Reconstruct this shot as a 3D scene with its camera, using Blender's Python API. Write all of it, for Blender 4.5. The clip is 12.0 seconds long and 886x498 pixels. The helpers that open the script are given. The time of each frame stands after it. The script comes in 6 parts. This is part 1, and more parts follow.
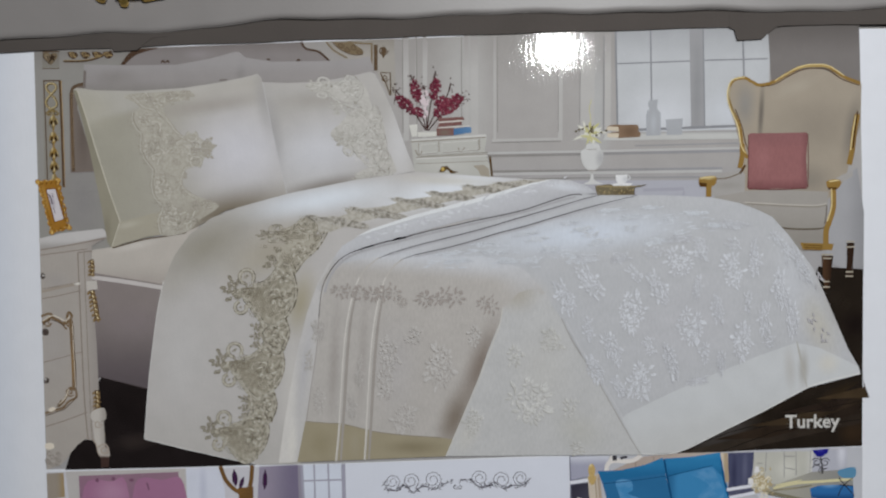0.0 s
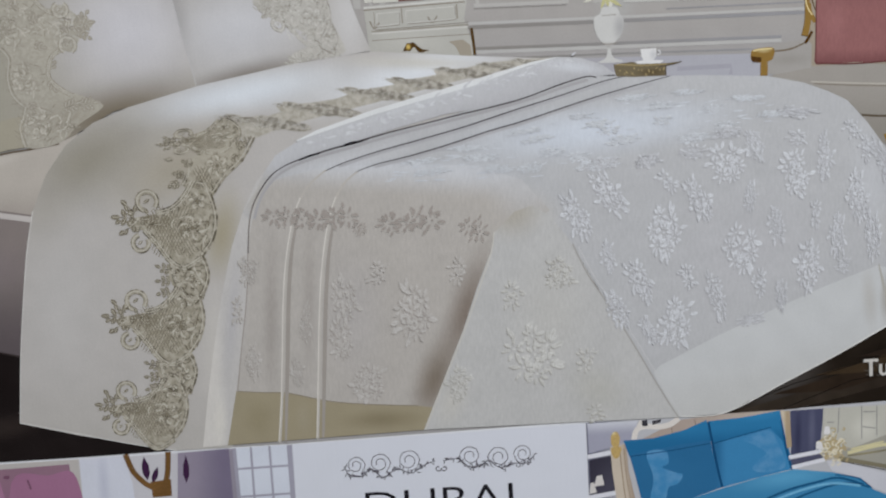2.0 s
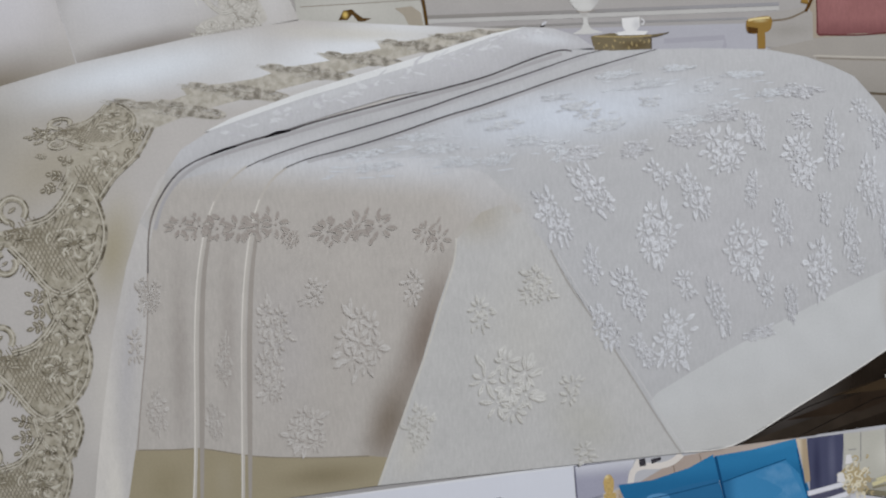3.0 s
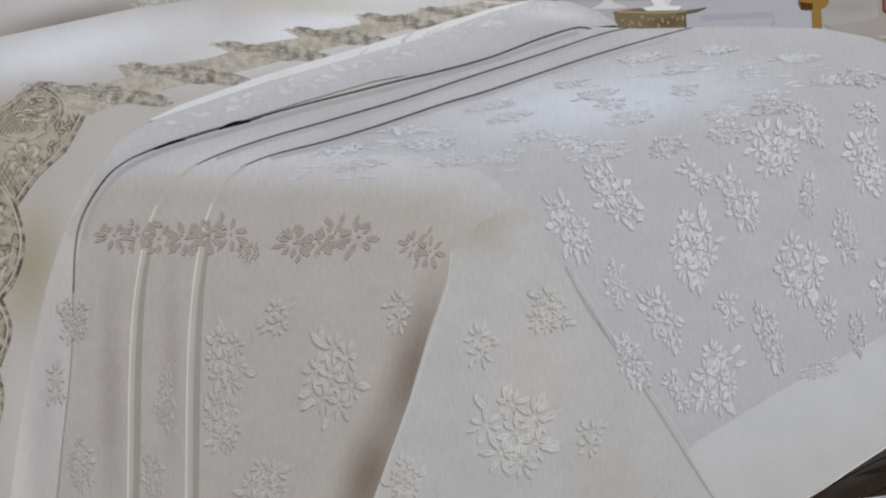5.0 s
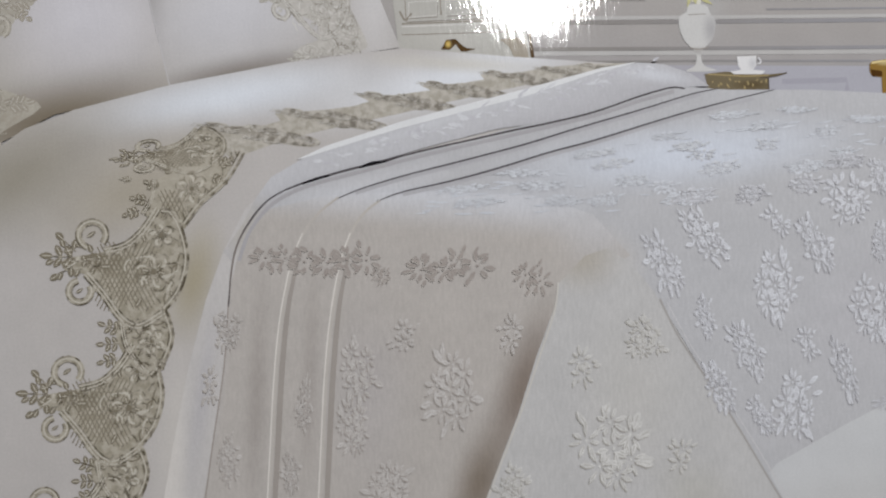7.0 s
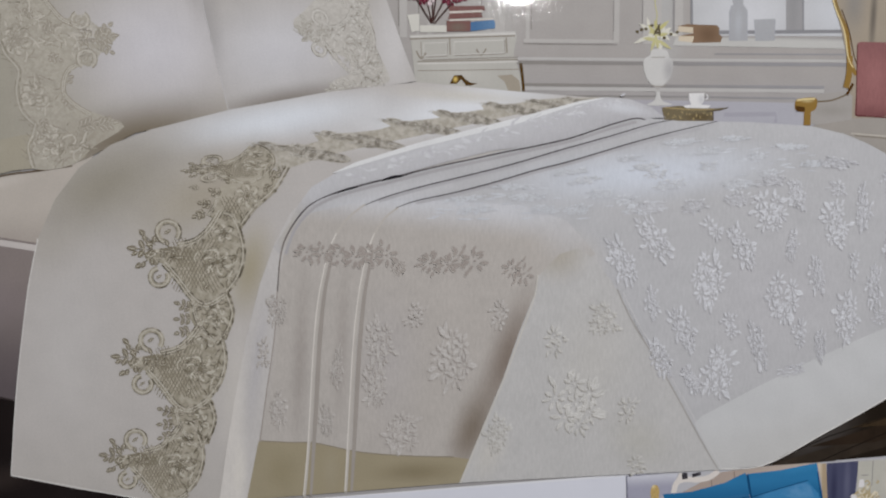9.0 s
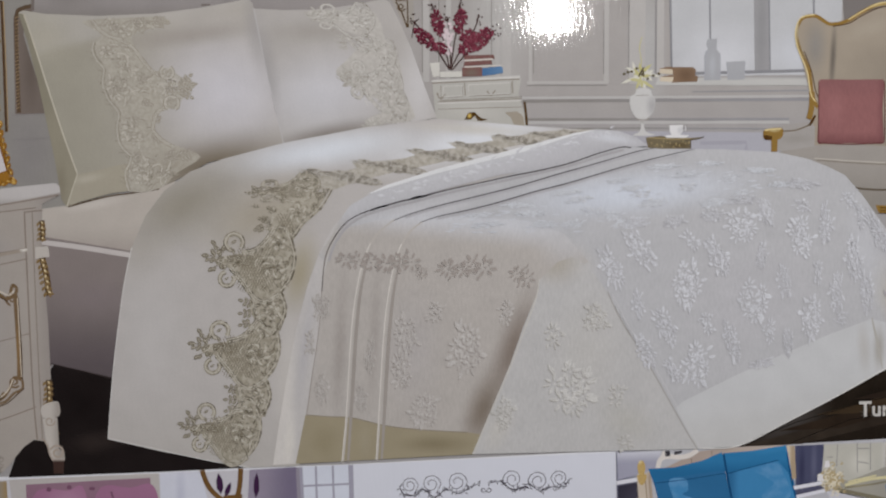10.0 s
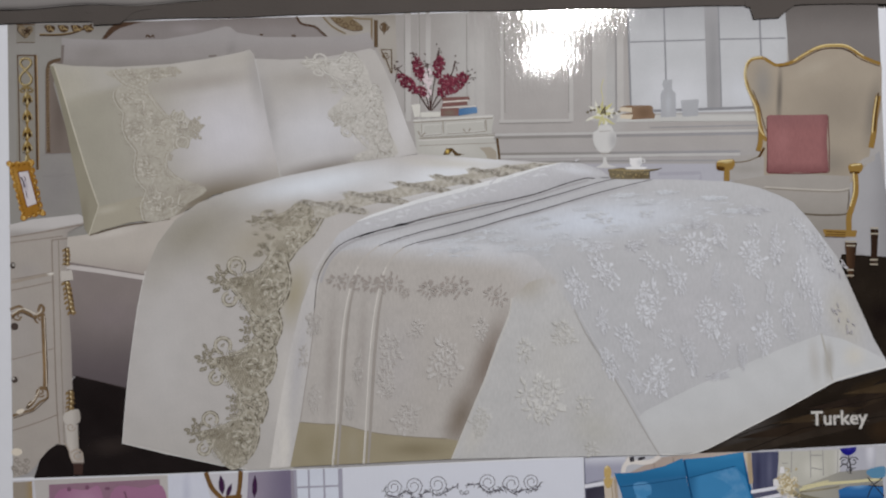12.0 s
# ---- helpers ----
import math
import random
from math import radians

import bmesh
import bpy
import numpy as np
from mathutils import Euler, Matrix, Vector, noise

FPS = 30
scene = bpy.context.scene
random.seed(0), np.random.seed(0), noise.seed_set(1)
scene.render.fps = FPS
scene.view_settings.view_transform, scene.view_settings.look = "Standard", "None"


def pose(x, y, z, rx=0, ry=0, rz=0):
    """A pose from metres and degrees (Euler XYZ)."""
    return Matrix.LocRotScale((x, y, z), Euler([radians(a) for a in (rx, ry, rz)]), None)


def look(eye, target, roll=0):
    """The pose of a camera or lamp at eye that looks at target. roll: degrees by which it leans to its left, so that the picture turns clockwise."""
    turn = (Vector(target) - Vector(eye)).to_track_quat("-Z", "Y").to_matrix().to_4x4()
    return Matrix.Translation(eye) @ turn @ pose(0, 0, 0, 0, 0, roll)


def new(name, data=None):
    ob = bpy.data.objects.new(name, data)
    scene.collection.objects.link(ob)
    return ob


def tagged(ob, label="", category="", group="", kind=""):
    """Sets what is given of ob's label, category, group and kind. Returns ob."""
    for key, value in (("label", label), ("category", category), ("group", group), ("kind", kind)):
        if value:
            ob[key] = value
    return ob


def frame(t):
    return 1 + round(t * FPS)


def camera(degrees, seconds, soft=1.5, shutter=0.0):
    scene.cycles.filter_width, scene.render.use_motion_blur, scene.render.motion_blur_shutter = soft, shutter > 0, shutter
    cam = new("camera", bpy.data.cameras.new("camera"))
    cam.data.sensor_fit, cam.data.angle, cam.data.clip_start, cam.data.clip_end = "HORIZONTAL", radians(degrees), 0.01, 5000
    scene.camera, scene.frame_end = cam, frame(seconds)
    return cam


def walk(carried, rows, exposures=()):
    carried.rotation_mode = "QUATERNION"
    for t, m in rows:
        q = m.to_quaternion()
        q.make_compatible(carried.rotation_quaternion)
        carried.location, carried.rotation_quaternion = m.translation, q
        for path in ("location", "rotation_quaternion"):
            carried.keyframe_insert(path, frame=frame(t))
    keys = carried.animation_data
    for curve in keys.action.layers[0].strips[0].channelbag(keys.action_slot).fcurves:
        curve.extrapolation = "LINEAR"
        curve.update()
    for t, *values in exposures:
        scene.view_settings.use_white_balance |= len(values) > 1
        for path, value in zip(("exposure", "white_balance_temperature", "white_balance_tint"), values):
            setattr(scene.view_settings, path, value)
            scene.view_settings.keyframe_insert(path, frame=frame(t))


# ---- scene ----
from mathutils.geometry import tessellate_polygon

cam = camera(62.0, 12.0, soft=2.2)
PATH = [
    (0, (-0.00044, -0.40622, 0.10674), (-0.00857, 0.59355, 0.12652), -1.58),
    (0.5, (0.00086, -0.39161, 0.10555), (-0.00242, 0.60830, 0.11876), -2.93),
    (1, (0.00076, -0.35671, 0.09458), (0.00756, 0.64326, 0.09050), -3.64),
    (1.5, (0.00224, -0.32116, 0.09066), (0.02596, 0.67839, 0.07237), -3.06),
    (2, (-0.00001, -0.30400, 0.08977), (0.02210, 0.69472, 0.04424), -3.36),
    (2.5, (-0.00575, -0.28547, 0.09329), (0.05044, 0.71028, 0.02022), -3.87),
    (3, (-0.00503, -0.24861, 0.08264), (0.10860, 0.74477, 0.06597), -4.91),
    (4.8, (0.00454, -0.19652, 0.07758), (0.11427, 0.79717, 0.05434), -4.34),
    (5, (0.00408, -0.20565, 0.07878), (0.11007, 0.78852, 0.09833), -4.68),
    (5.5, (0.00857, -0.20582, 0.08008), (0.12497, 0.78606, 0.13125), -4.10),
    (6, (0.00678, -0.20709, 0.07932), (0.12280, 0.78437, 0.13884), -3.98),
    (6.5, (-0.00791, -0.22190, 0.07502), (0.08345, 0.76993, 0.16403), -3.68),
    (7, (-0.02689, -0.22801, 0.07575), (0.05833, 0.76522, 0.15462), -2.84),
    (7.2, (-0.03904, -0.22371, 0.07659), (0.06672, 0.76793, 0.15063), -2.43),
    (8.8, (-0.05190, -0.26392, 0.09661), (0.08891, 0.72612, 0.09881), -1.96),
    (9, (-0.04192, -0.28586, 0.09746), (0.07199, 0.70751, 0.08195), -1.61),
    (9.5, (-0.04111, -0.32199, 0.09472), (0.02069, 0.67608, 0.08807), -1.09),
    (10, (-0.03477, -0.34317, 0.09280), (0.01844, 0.65534, 0.10492), -1.48),
    (10.5, (-0.03317, -0.37442, 0.10327), (-0.00895, 0.62404, 0.15321), -1.91),
    (11, (-0.02745, -0.38452, 0.10391), (-0.00147, 0.61243, 0.17752), -2.46),
    (11.5, (-0.01758, -0.37994, 0.09127), (0.01125, 0.61855, 0.13802), -1.86),
    (12, (-0.01555, -0.37993, 0.08792), (0.00868, 0.61836, 0.14119), -1.71),
]
walk(cam, [(t, look(eye, target, roll)) for t, eye, target, roll in PATH],
     exposures=[(0, 0.07, 6470, 9), (3, 0.12, 6500, 10), (5, 0.09, 6580, 11.5), (7, 0.1, 6580, 11.5), (9, 0.05, 6640, 12), (10.5, 0.02, 6700, 13), (11, -0.02, 6700, 13), (12, 0.03, 6630, 12)])

# ---- world and lights: a shop interior, lit by an added key lamp and the lamp that the film mirrors ----
world = bpy.data.worlds.new("shop_air")
scene.world = world
world.use_nodes = True
world.node_tree.nodes["Background"].inputs[0].default_value = (0.93, 0.95, 1.0, 1)
world.node_tree.nodes["Background"].inputs[1].default_value = 0.05

KEY_W, SPOT_RADIANCE = 27.5, 110.0


def disc_lamp(name, at, target, size, watts, colour=(0.98, 1.0, 1.01)):
    data = bpy.data.lights.new(name, "AREA")
    data.shape, data.size, data.energy, data.color = "DISK", size, watts, colour
    ob = new(name, data)
    ob.matrix_world = look(at, target)
    return ob


# added lamp, unseen, hung below the ceiling to even out the card's brightness
disc_lamp("unseen_key_light", (0.42, -1.70, 0.98), (0.0, 0.0, 0.1), 0.30, KEY_W)
# placed so that its reflection on the film fits the camera's view
SPOT_AT = (0.128, -0.428, 0.345)
disc_lamp("spot_light", SPOT_AT, (0.05, 0.0, 0.15), 0.040, SPOT_RADIANCE * math.pi * math.pi * 0.020 ** 2)

# ---- materials ----
K = 1.12     # ink reflectance against the tone that it shows in the light


def lin(c):
    return [((v / 255 + 0.055) / 1.055) ** 2.4 if v > 10 else v / 255 / 12.92 for v in c]


def rgba(c, k=K):
    return (*[min(0.9, v * k) for v in lin(c)], 1)


def laminate_group():
    """The clear film over the print: fine upright ripples and a slow waviness."""
    g = bpy.data.node_groups.new("laminate", "ShaderNodeTree")
    g.interface.new_socket("Normal", in_out="OUTPUT", socket_type="NodeSocketVector")
    n, l = g.nodes, g.links
    geo = n.new("ShaderNodeNewGeometry")
    out = n.new("NodeGroupOutput")
    last = None
    for scale, size, strength, dist in (((1.0, 1.0, 0.30), 620, 0.19, 0.00035), ((1.0, 1.0, 0.5), 60, 0.06, 0.0010)):
        mp = n.new("ShaderNodeMapping")
        mp.inputs["Scale"].default_value = scale
        tx = n.new("ShaderNodeTexNoise")
        tx.inputs["Scale"].default_value, tx.inputs["Detail"].default_value = size, 2.0
        bp = n.new("ShaderNodeBump")
        bp.inputs["Strength"].default_value, bp.inputs["Distance"].default_value = strength, dist
        l.new(geo.outputs["Position"], mp.inputs["Vector"])
        l.new(mp.outputs[0], tx.inputs["Vector"])
        l.new(tx.outputs[0], bp.inputs["Height"])
        if last:
            l.new(last.outputs[0], bp.inputs["Normal"])
        last = bp
    l.new(last.outputs[0], out.inputs[0])
    return g


LAMINATE = laminate_group()


def ink(name, base, *fx, grain=0.035, blotch=0.03, weave=0.0, thread=None):
    """Printed ink under film. fx: ("r", cx, cy, rx, ry, turn, rgb, amount) is a soft oval of another ink, ("g", x0, y0, x1, y1, rgb, amount)
    a run of ink from none at the first point to its amount at the second; both in artwork units. thread: (size, low, high, rgb), ink that is
    broken up like woven thread over cloth of that colour."""
    m = bpy.data.materials.new(name)
    m.use_nodes = True
    n, l = m.node_tree.nodes, m.node_tree.links
    bs = n["Principled BSDF"]
    bs.inputs["Roughness"].default_value, bs.inputs["IOR"].default_value = 0.06, 1.5
    lam = n.new("ShaderNodeGroup")
    lam.node_tree = LAMINATE
    l.new(lam.outputs[0], bs.inputs["Normal"])
    uv = n.new("ShaderNodeUVMap")
    uv.uv_map = "art"
    col = n.new("ShaderNodeRGB")
    col.outputs[0].default_value = rgba(base)
    sock = col.outputs[0]

    def mix(fac, rgb):
        nonlocal sock
        mx = n.new("ShaderNodeMix")
        mx.data_type = "RGBA"
        l.new(fac, mx.inputs[0])
        l.new(sock, mx.inputs[6])
        mx.inputs[7].default_value = rgba(rgb)
        sock = mx.outputs[2]

    for f in fx:
        mp = n.new("ShaderNodeMapping")
        l.new(uv.outputs[0], mp.inputs["Vector"])
        mr = n.new("ShaderNodeMapRange")
        mr.interpolation_type = "SMOOTHSTEP"
        if f[0] == "r":
            _, cx, cy, rx, ry, turn, rgb, amount = f
            mp.vector_type = "TEXTURE"
            mp.inputs["Location"].default_value = (cx / 1000, cy / 1000, 0)
            mp.inputs["Rotation"].default_value = (0, 0, radians(turn))
            mp.inputs["Scale"].default_value = (rx / 1000, ry / 1000, 1)
            ln = n.new("ShaderNodeVectorMath")
            ln.operation = "LENGTH"
            l.new(mp.outputs[0], ln.inputs[0])
            l.new(ln.outputs["Value"], mr.inputs[0])
            mr.inputs["From Min"].default_value, mr.inputs["From Max"].default_value = 1.0, 0.0
        else:
            _, x0, y0, x1, y1, rgb, amount = f
            d = Vector(((x1 - x0) / 1000, (y1 - y0) / 1000, 0))
            mp.inputs["Location"].default_value = (0, 0, 0)
            dt = n.new("ShaderNodeVectorMath")
            dt.operation = "DOT_PRODUCT"
            l.new(mp.outputs[0], dt.inputs[0])
            dt.inputs[1].default_value = d / d.length_squared
            off = d.dot(Vector((x0 / 1000, y0 / 1000, 0))) / d.length_squared
            l.new(dt.outputs["Value"], mr.inputs[0])
            mr.inputs["From Min"].default_value, mr.inputs["From Max"].default_value = off, off + 1
        mr.inputs["To Max"].default_value = amount
        mix(mr.outputs[0], rgb)
    if thread:
        tx = n.new("ShaderNodeTexNoise")
        tx.inputs["Scale"].default_value, tx.inputs["Detail"].default_value = thread[0], 2.0
        mr = n.new("ShaderNodeMapRange")
        mr.interpolation_type = "SMOOTHSTEP"
        mr.inputs["From Min"].default_value, mr.inputs["From Max"].default_value = thread[2], thread[1]
        l.new(uv.outputs[0], tx.inputs["Vector"])
        l.new(tx.outputs[0], mr.inputs[0])
        mix(mr.outputs[0], thread[3])
    # printed mottling: fine grain, slow blotches, and the pictured cloth's weave
    for size, amount, stretch in ((420, grain, 1.0), (26, blotch, 1.0), (330, weave, 0.25)):
        if amount <= 0:
            continue
        mp = n.new("ShaderNodeMapping")
        mp.inputs["Scale"].default_value = (1, stretch, 1)
        tx = n.new("ShaderNodeTexNoise")
        tx.inputs["Scale"].default_value, tx.inputs["Detail"].default_value = size, 3.0
        mr = n.new("ShaderNodeMapRange")
        mr.inputs["From Min"].default_value, mr.inputs["From Max"].default_value = 0.3, 0.7
        mr.inputs["To Min"].default_value, mr.inputs["To Max"].default_value = 1 - amount, 1 + amount
        ml = n.new("ShaderNodeVectorMath")
        ml.operation = "SCALE"
        l.new(uv.outputs[0], mp.inputs["Vector"])
        l.new(mp.outputs[0], tx.inputs["Vector"])
        l.new(tx.outputs[0], mr.inputs[0])
        l.new(sock, ml.inputs[0])
        l.new(mr.outputs[0], ml.inputs["Scale"])
        sock = ml.outputs[0]
    l.new(sock, bs.inputs["Base Color"])
    return m


def solid(name, rgb, rough=0.6, metal=0.0, bump=0.0, size=300, vary=0.06):
    m = bpy.data.materials.new(name)
    m.use_nodes = True
    n, l = m.node_tree.nodes, m.node_tree.links
    bs = n["Principled BSDF"]
    bs.inputs["Roughness"].default_value, bs.inputs["Metallic"].default_value = rough, metal
    geo = n.new("ShaderNodeNewGeometry")
    tx = n.new("ShaderNodeTexNoise")
    tx.inputs["Scale"].default_value, tx.inputs["Detail"].default_value = size, 4.0
    l.new(geo.outputs["Position"], tx.inputs["Vector"])
    slow = n.new("ShaderNodeTexNoise")
    slow.inputs["Scale"].default_value = size / 18
    l.new(geo.outputs["Position"], slow.inputs["Vector"])
    mr = n.new("ShaderNodeMapRange")
    mr.inputs["From Min"].default_value, mr.inputs["From Max"].default_value = 0.3, 0.7
    mr.inputs["To Min"].default_value, mr.inputs["To Max"].default_value = 1 - vary, 1 + vary
    l.new(slow.outputs[0], mr.inputs[0])
    sc = n.new("ShaderNodeVectorMath")
    sc.operation = "SCALE"
    sc.inputs[0].default_value = rgb
    l.new(mr.outputs[0], sc.inputs["Scale"])
    l.new(sc.outputs[0], bs.inputs["Base Color"])
    if bump:
        bp = n.new("ShaderNodeBump")
        bp.inputs["Strength"].default_value, bp.inputs["Distance"].default_value = bump, 0.0006
        l.new(tx.outputs[0], bp.inputs["Height"])
        l.new(bp.outputs[0], bs.inputs["Normal"])
    return m


# ---- drawing on the card: artwork units are positions in the camera's view at 12 s, x to the right and y down, mapped to the card's face ----
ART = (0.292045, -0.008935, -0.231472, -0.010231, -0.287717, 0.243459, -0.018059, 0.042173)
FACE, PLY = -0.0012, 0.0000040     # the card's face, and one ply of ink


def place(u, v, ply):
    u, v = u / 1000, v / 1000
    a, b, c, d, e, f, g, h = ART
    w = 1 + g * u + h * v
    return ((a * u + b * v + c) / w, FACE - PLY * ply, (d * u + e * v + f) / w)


def spline(pts, closed=False, steps=5):
    """A smooth line through pts (Catmull-Rom)."""
    p = [Vector(q) for q in pts]
    n, out = len(p), []
    for i in range(n if closed else n - 1):
        p1, p2 = p[i], p[(i + 1) % n]
        p0 = p[i - 1] if closed or i else p1
        p3 = p[(i + 2) % n] if closed or i + 2 < n else p2
        for k in range(steps):
            t = k / steps
            out.append(0.5 * (2 * p1 + (p2 - p0) * t + (2 * p0 - 5 * p1 + 4 * p2 - p3) * t * t + (3 * p1 - p0 - 3 * p2 + p3) * t ** 3))
    if not closed:
        out.append(p[-1])
    return out


class Drawing:
    """Flat shapes of one ink in artwork units."""

    def __init__(self):
        self.v, self.f, self.shape, self.count = [], [], [], 0

    def poly(self, pts, smooth=False, steps=5):
        q = spline(pts, True, steps) if smooth else [Vector(p) for p in pts]
        i = len(self.v)
        self.v += [(p[0], p[1]) for p in q]
        self.f.append(list(range(i, i + len(q))))
        self.shape.append(self.count)
        self.count += 1
        return self

    def ribbon(self, pts, width, smooth=True, taper=0.0, steps=5):
        q = spline(pts, False, steps) if smooth else [Vector(p) for p in pts]
        n, i = len(q), len(self.v)
        for k, p in enumerate(q):
            d = q[min(k + 1, n - 1)] - q[max(k - 1, 0)]
            d = Vector((-d.y, d.x)).normalized() if d.length > 1e-6 else Vector((0, 1))
            t = k / (n - 1)
            w = width / 2 * (1 - taper * abs(2 * t - 1) ** 2)
            self.v += [tuple(p + d * w), tuple(p - d * w)]
        for k in range(n - 1):
            self.f.append([i + 2 * k, i + 2 * k + 2, i + 2 * k + 3, i + 2 * k + 1])
            self.shape.append(self.count)
        self.count += 1
        return self

    def oval(self, cx, cy, rx, ry, turn=0.0, n=10):
        c, s = math.cos(radians(turn)), math.sin(radians(turn))
        pts = []
        for k in range(n):
            a = 2 * math.pi * k / n
            x, y = rx * math.cos(a), ry * math.sin(a)
            pts.append((cx + x * c - y * s, cy + x * s + y * c))
        return self.poly(pts)

    def leaf(self, x, y, length, width, turn):
        c, s = math.cos(radians(turn)), math.sin(radians(turn))
        pts = [(0, 0), (0.3, 0.45), (0.65, 0.42), (1, 0), (0.65, -0.42), (0.3, -0.45)]
        return self.poly([(x + a * length * c - b * width * s, y + a * length * s + b * width * c) for a, b in pts])

    def curl(self, x, y, r, turn, width, turns=1.35, flip=1, flat=1.0):
        """A scroll: a spiral that winds in from its tail."""
        pts = []
        n = 11
        for k in range(n):
            t = k / (n - 1)
            a = radians(turn) + flip * t * turns * 2 * math.pi
            q = r * (1 - 0.72 * t)
            pts.append((x + q * math.cos(a), y + q * math.sin(a) * flat))
        return self.ribbon(pts, width, steps=2)

    def rect(self, x0, y0, x1, y1, skew=0.0):
        return self.poly([(x0, y0), (x1, y0 - skew), (x1, y1 - skew), (x0, y1)])


PLIES = [0]


def printed(name, drawing, material, parent, label="", ply=None, span=1.0):
    """Links a drawing as one mesh on the next ply of the card, under its picture."""
    if ply is None:
        PLIES[0] += 1
        ply = PLIES[0]
    bm = bmesh.new()
    at = []
    for k, f in enumerate(drawing.f):
        here = [drawing.v[i] for i in f]
        if len(f) > 4:
            tris = tessellate_polygon([[Vector((u, v, 0)) for u, v in here]])
        else:
            tris = [(0, 1, 2), (0, 2, 3)][:len(f) - 2]
        lift = ply + span * 0.9 * drawing.shape[k] / max(1, drawing.count)
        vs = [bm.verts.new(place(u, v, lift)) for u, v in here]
        at += here
        for t in tris:
            tri = [vs[i] for i in t]
            if (tri[1].co - tri[0].co).cross(tri[2].co - tri[0].co).y > 0:
                tri.reverse()
            bm.faces.new(tri)
    bm.verts.index_update()
    layer = bm.loops.layers.uv.new("art")
    for f in bm.faces:
        for lp in f.loops:
            u, v = at[lp.vert.index]
            lp[layer].uv = (u / 1000, v / 1000)
    me = bpy.data.meshes.new(name)
    bm.to_mesh(me)
    bm.free()
    me.materials.append(material)
    ob = new(name, me)
    ob.parent = parent
    if label:
        tagged(ob, label)
    return ob


def part(name, bm, material, parent, label="", smooth=False):
    me = bpy.data.meshes.new(name)
    bm.to_mesh(me)
    bm.free()
    me.materials.append(material)
    if smooth:
        for p in me.polygons:
            p.use_smooth = True
    ob = new(name, me)
    ob.parent = parent
    if label:
        tagged(ob, label)
    return ob


def box(x0, y0, z0, x1, y1, z1, bevel=0.0, segments=2):
    bm = bmesh.new()
    bmesh.ops.create_cube(bm, size=1)
    for v in bm.verts:
        v.co = (x0 + (v.co.x + 0.5) * (x1 - x0), y0 + (v.co.y + 0.5) * (y1 - y0), z0 + (v.co.z + 0.5) * (z1 - z0))
    if bevel:
        bmesh.ops.bevel(bm, geom=bm.edges[:], offset=bevel, segments=segments, affect="EDGES", profile=0.5)
    return bm


def structure(name, bm, material, label):
    ob = part(name, bm, material, None)
    return tagged(ob, label, kind="structure")


# ---- the room that closes the place ----
plaster = solid("grey_plaster", (0.24, 0.235, 0.23), 0.8, bump=0.2, size=60)
structure("floor", box(-2.0, -2.6, -1.05, 2.0, 1.2, -0.95), solid("shop_floor", (0.25, 0.24, 0.23), 0.5, size=20), "grey shop floor")
structure("ceiling", box(-2.0, -2.6, 1.6, 2.0, 1.2, 1.7), plaster, "plain grey plaster ceiling")
structure("wall_north", box(-2.0, 1.1, -0.95, 2.0, 1.2, 1.6), plaster, "plain grey plaster wall")
structure("wall_south", box(-2.0, -2.6, -0.95, 2.0, -2.5, 1.6), plaster, "plain grey plaster wall")
structure("wall_west", box(-2.0, -2.5, -0.95, -1.9, 1.1, 1.6), plaster, "plain grey plaster wall")
structure("wall_east", box(1.9, -2.5, -0.95, 2.0, 1.1, 1.6), plaster, "plain grey plaster wall")
structure("shelf", box(-0.9, -0.12, -0.29, 0.9, 0.5, -0.25, 0.004), solid("shelf_board", (0.5, 0.48, 0.45), 0.5, size=40), "pale shop shelf board")

# ---- the bedding box: body, overhanging padded lid, gold clasps ----
white_leather = solid("white_leatherette", (0.222, 0.206, 0.200), 0.45, bump=0.10, size=900, vary=0.03)
gold = solid("gold_metal", (0.72, 0.50, 0.16), 0.28, 1.0, bump=0.35, size=500, vary=0.25)
# dark taupe for the slabs that stand in for shade under the lid
taupe = solid("taupe_lid_shade", (0.068, 0.057, 0.051), 0.95, bump=0.2, size=700)

bedding_box = tagged(new("bedding_box"), "white padded bedding box with gold clasps and a printed card front", "box")
part("body", box(-0.30, 0.0, -0.25, 0.30, 0.22, 0.2465, 0.003), white_leather, bedding_box)


def edge_z(x, rows=((-0.33, 0.2364), (-0.235, 0.2386), (-0.163, 0.2402), (-0.09, 0.2443), (0.055, 0.2439), (0.22, 0.2409), (0.33, 0.2394))):
    """The height of the lid's lower edge along the front, eased between its high and low places."""
    for (x0, z0), (x1, z1) in zip(rows, rows[1:]):
        if x <= x1:
            t = (x - x0) / (x1 - x0)
            return z0 + (z1 - z0) * t * t * (3 - 2 * t)
    return rows[-1][1]


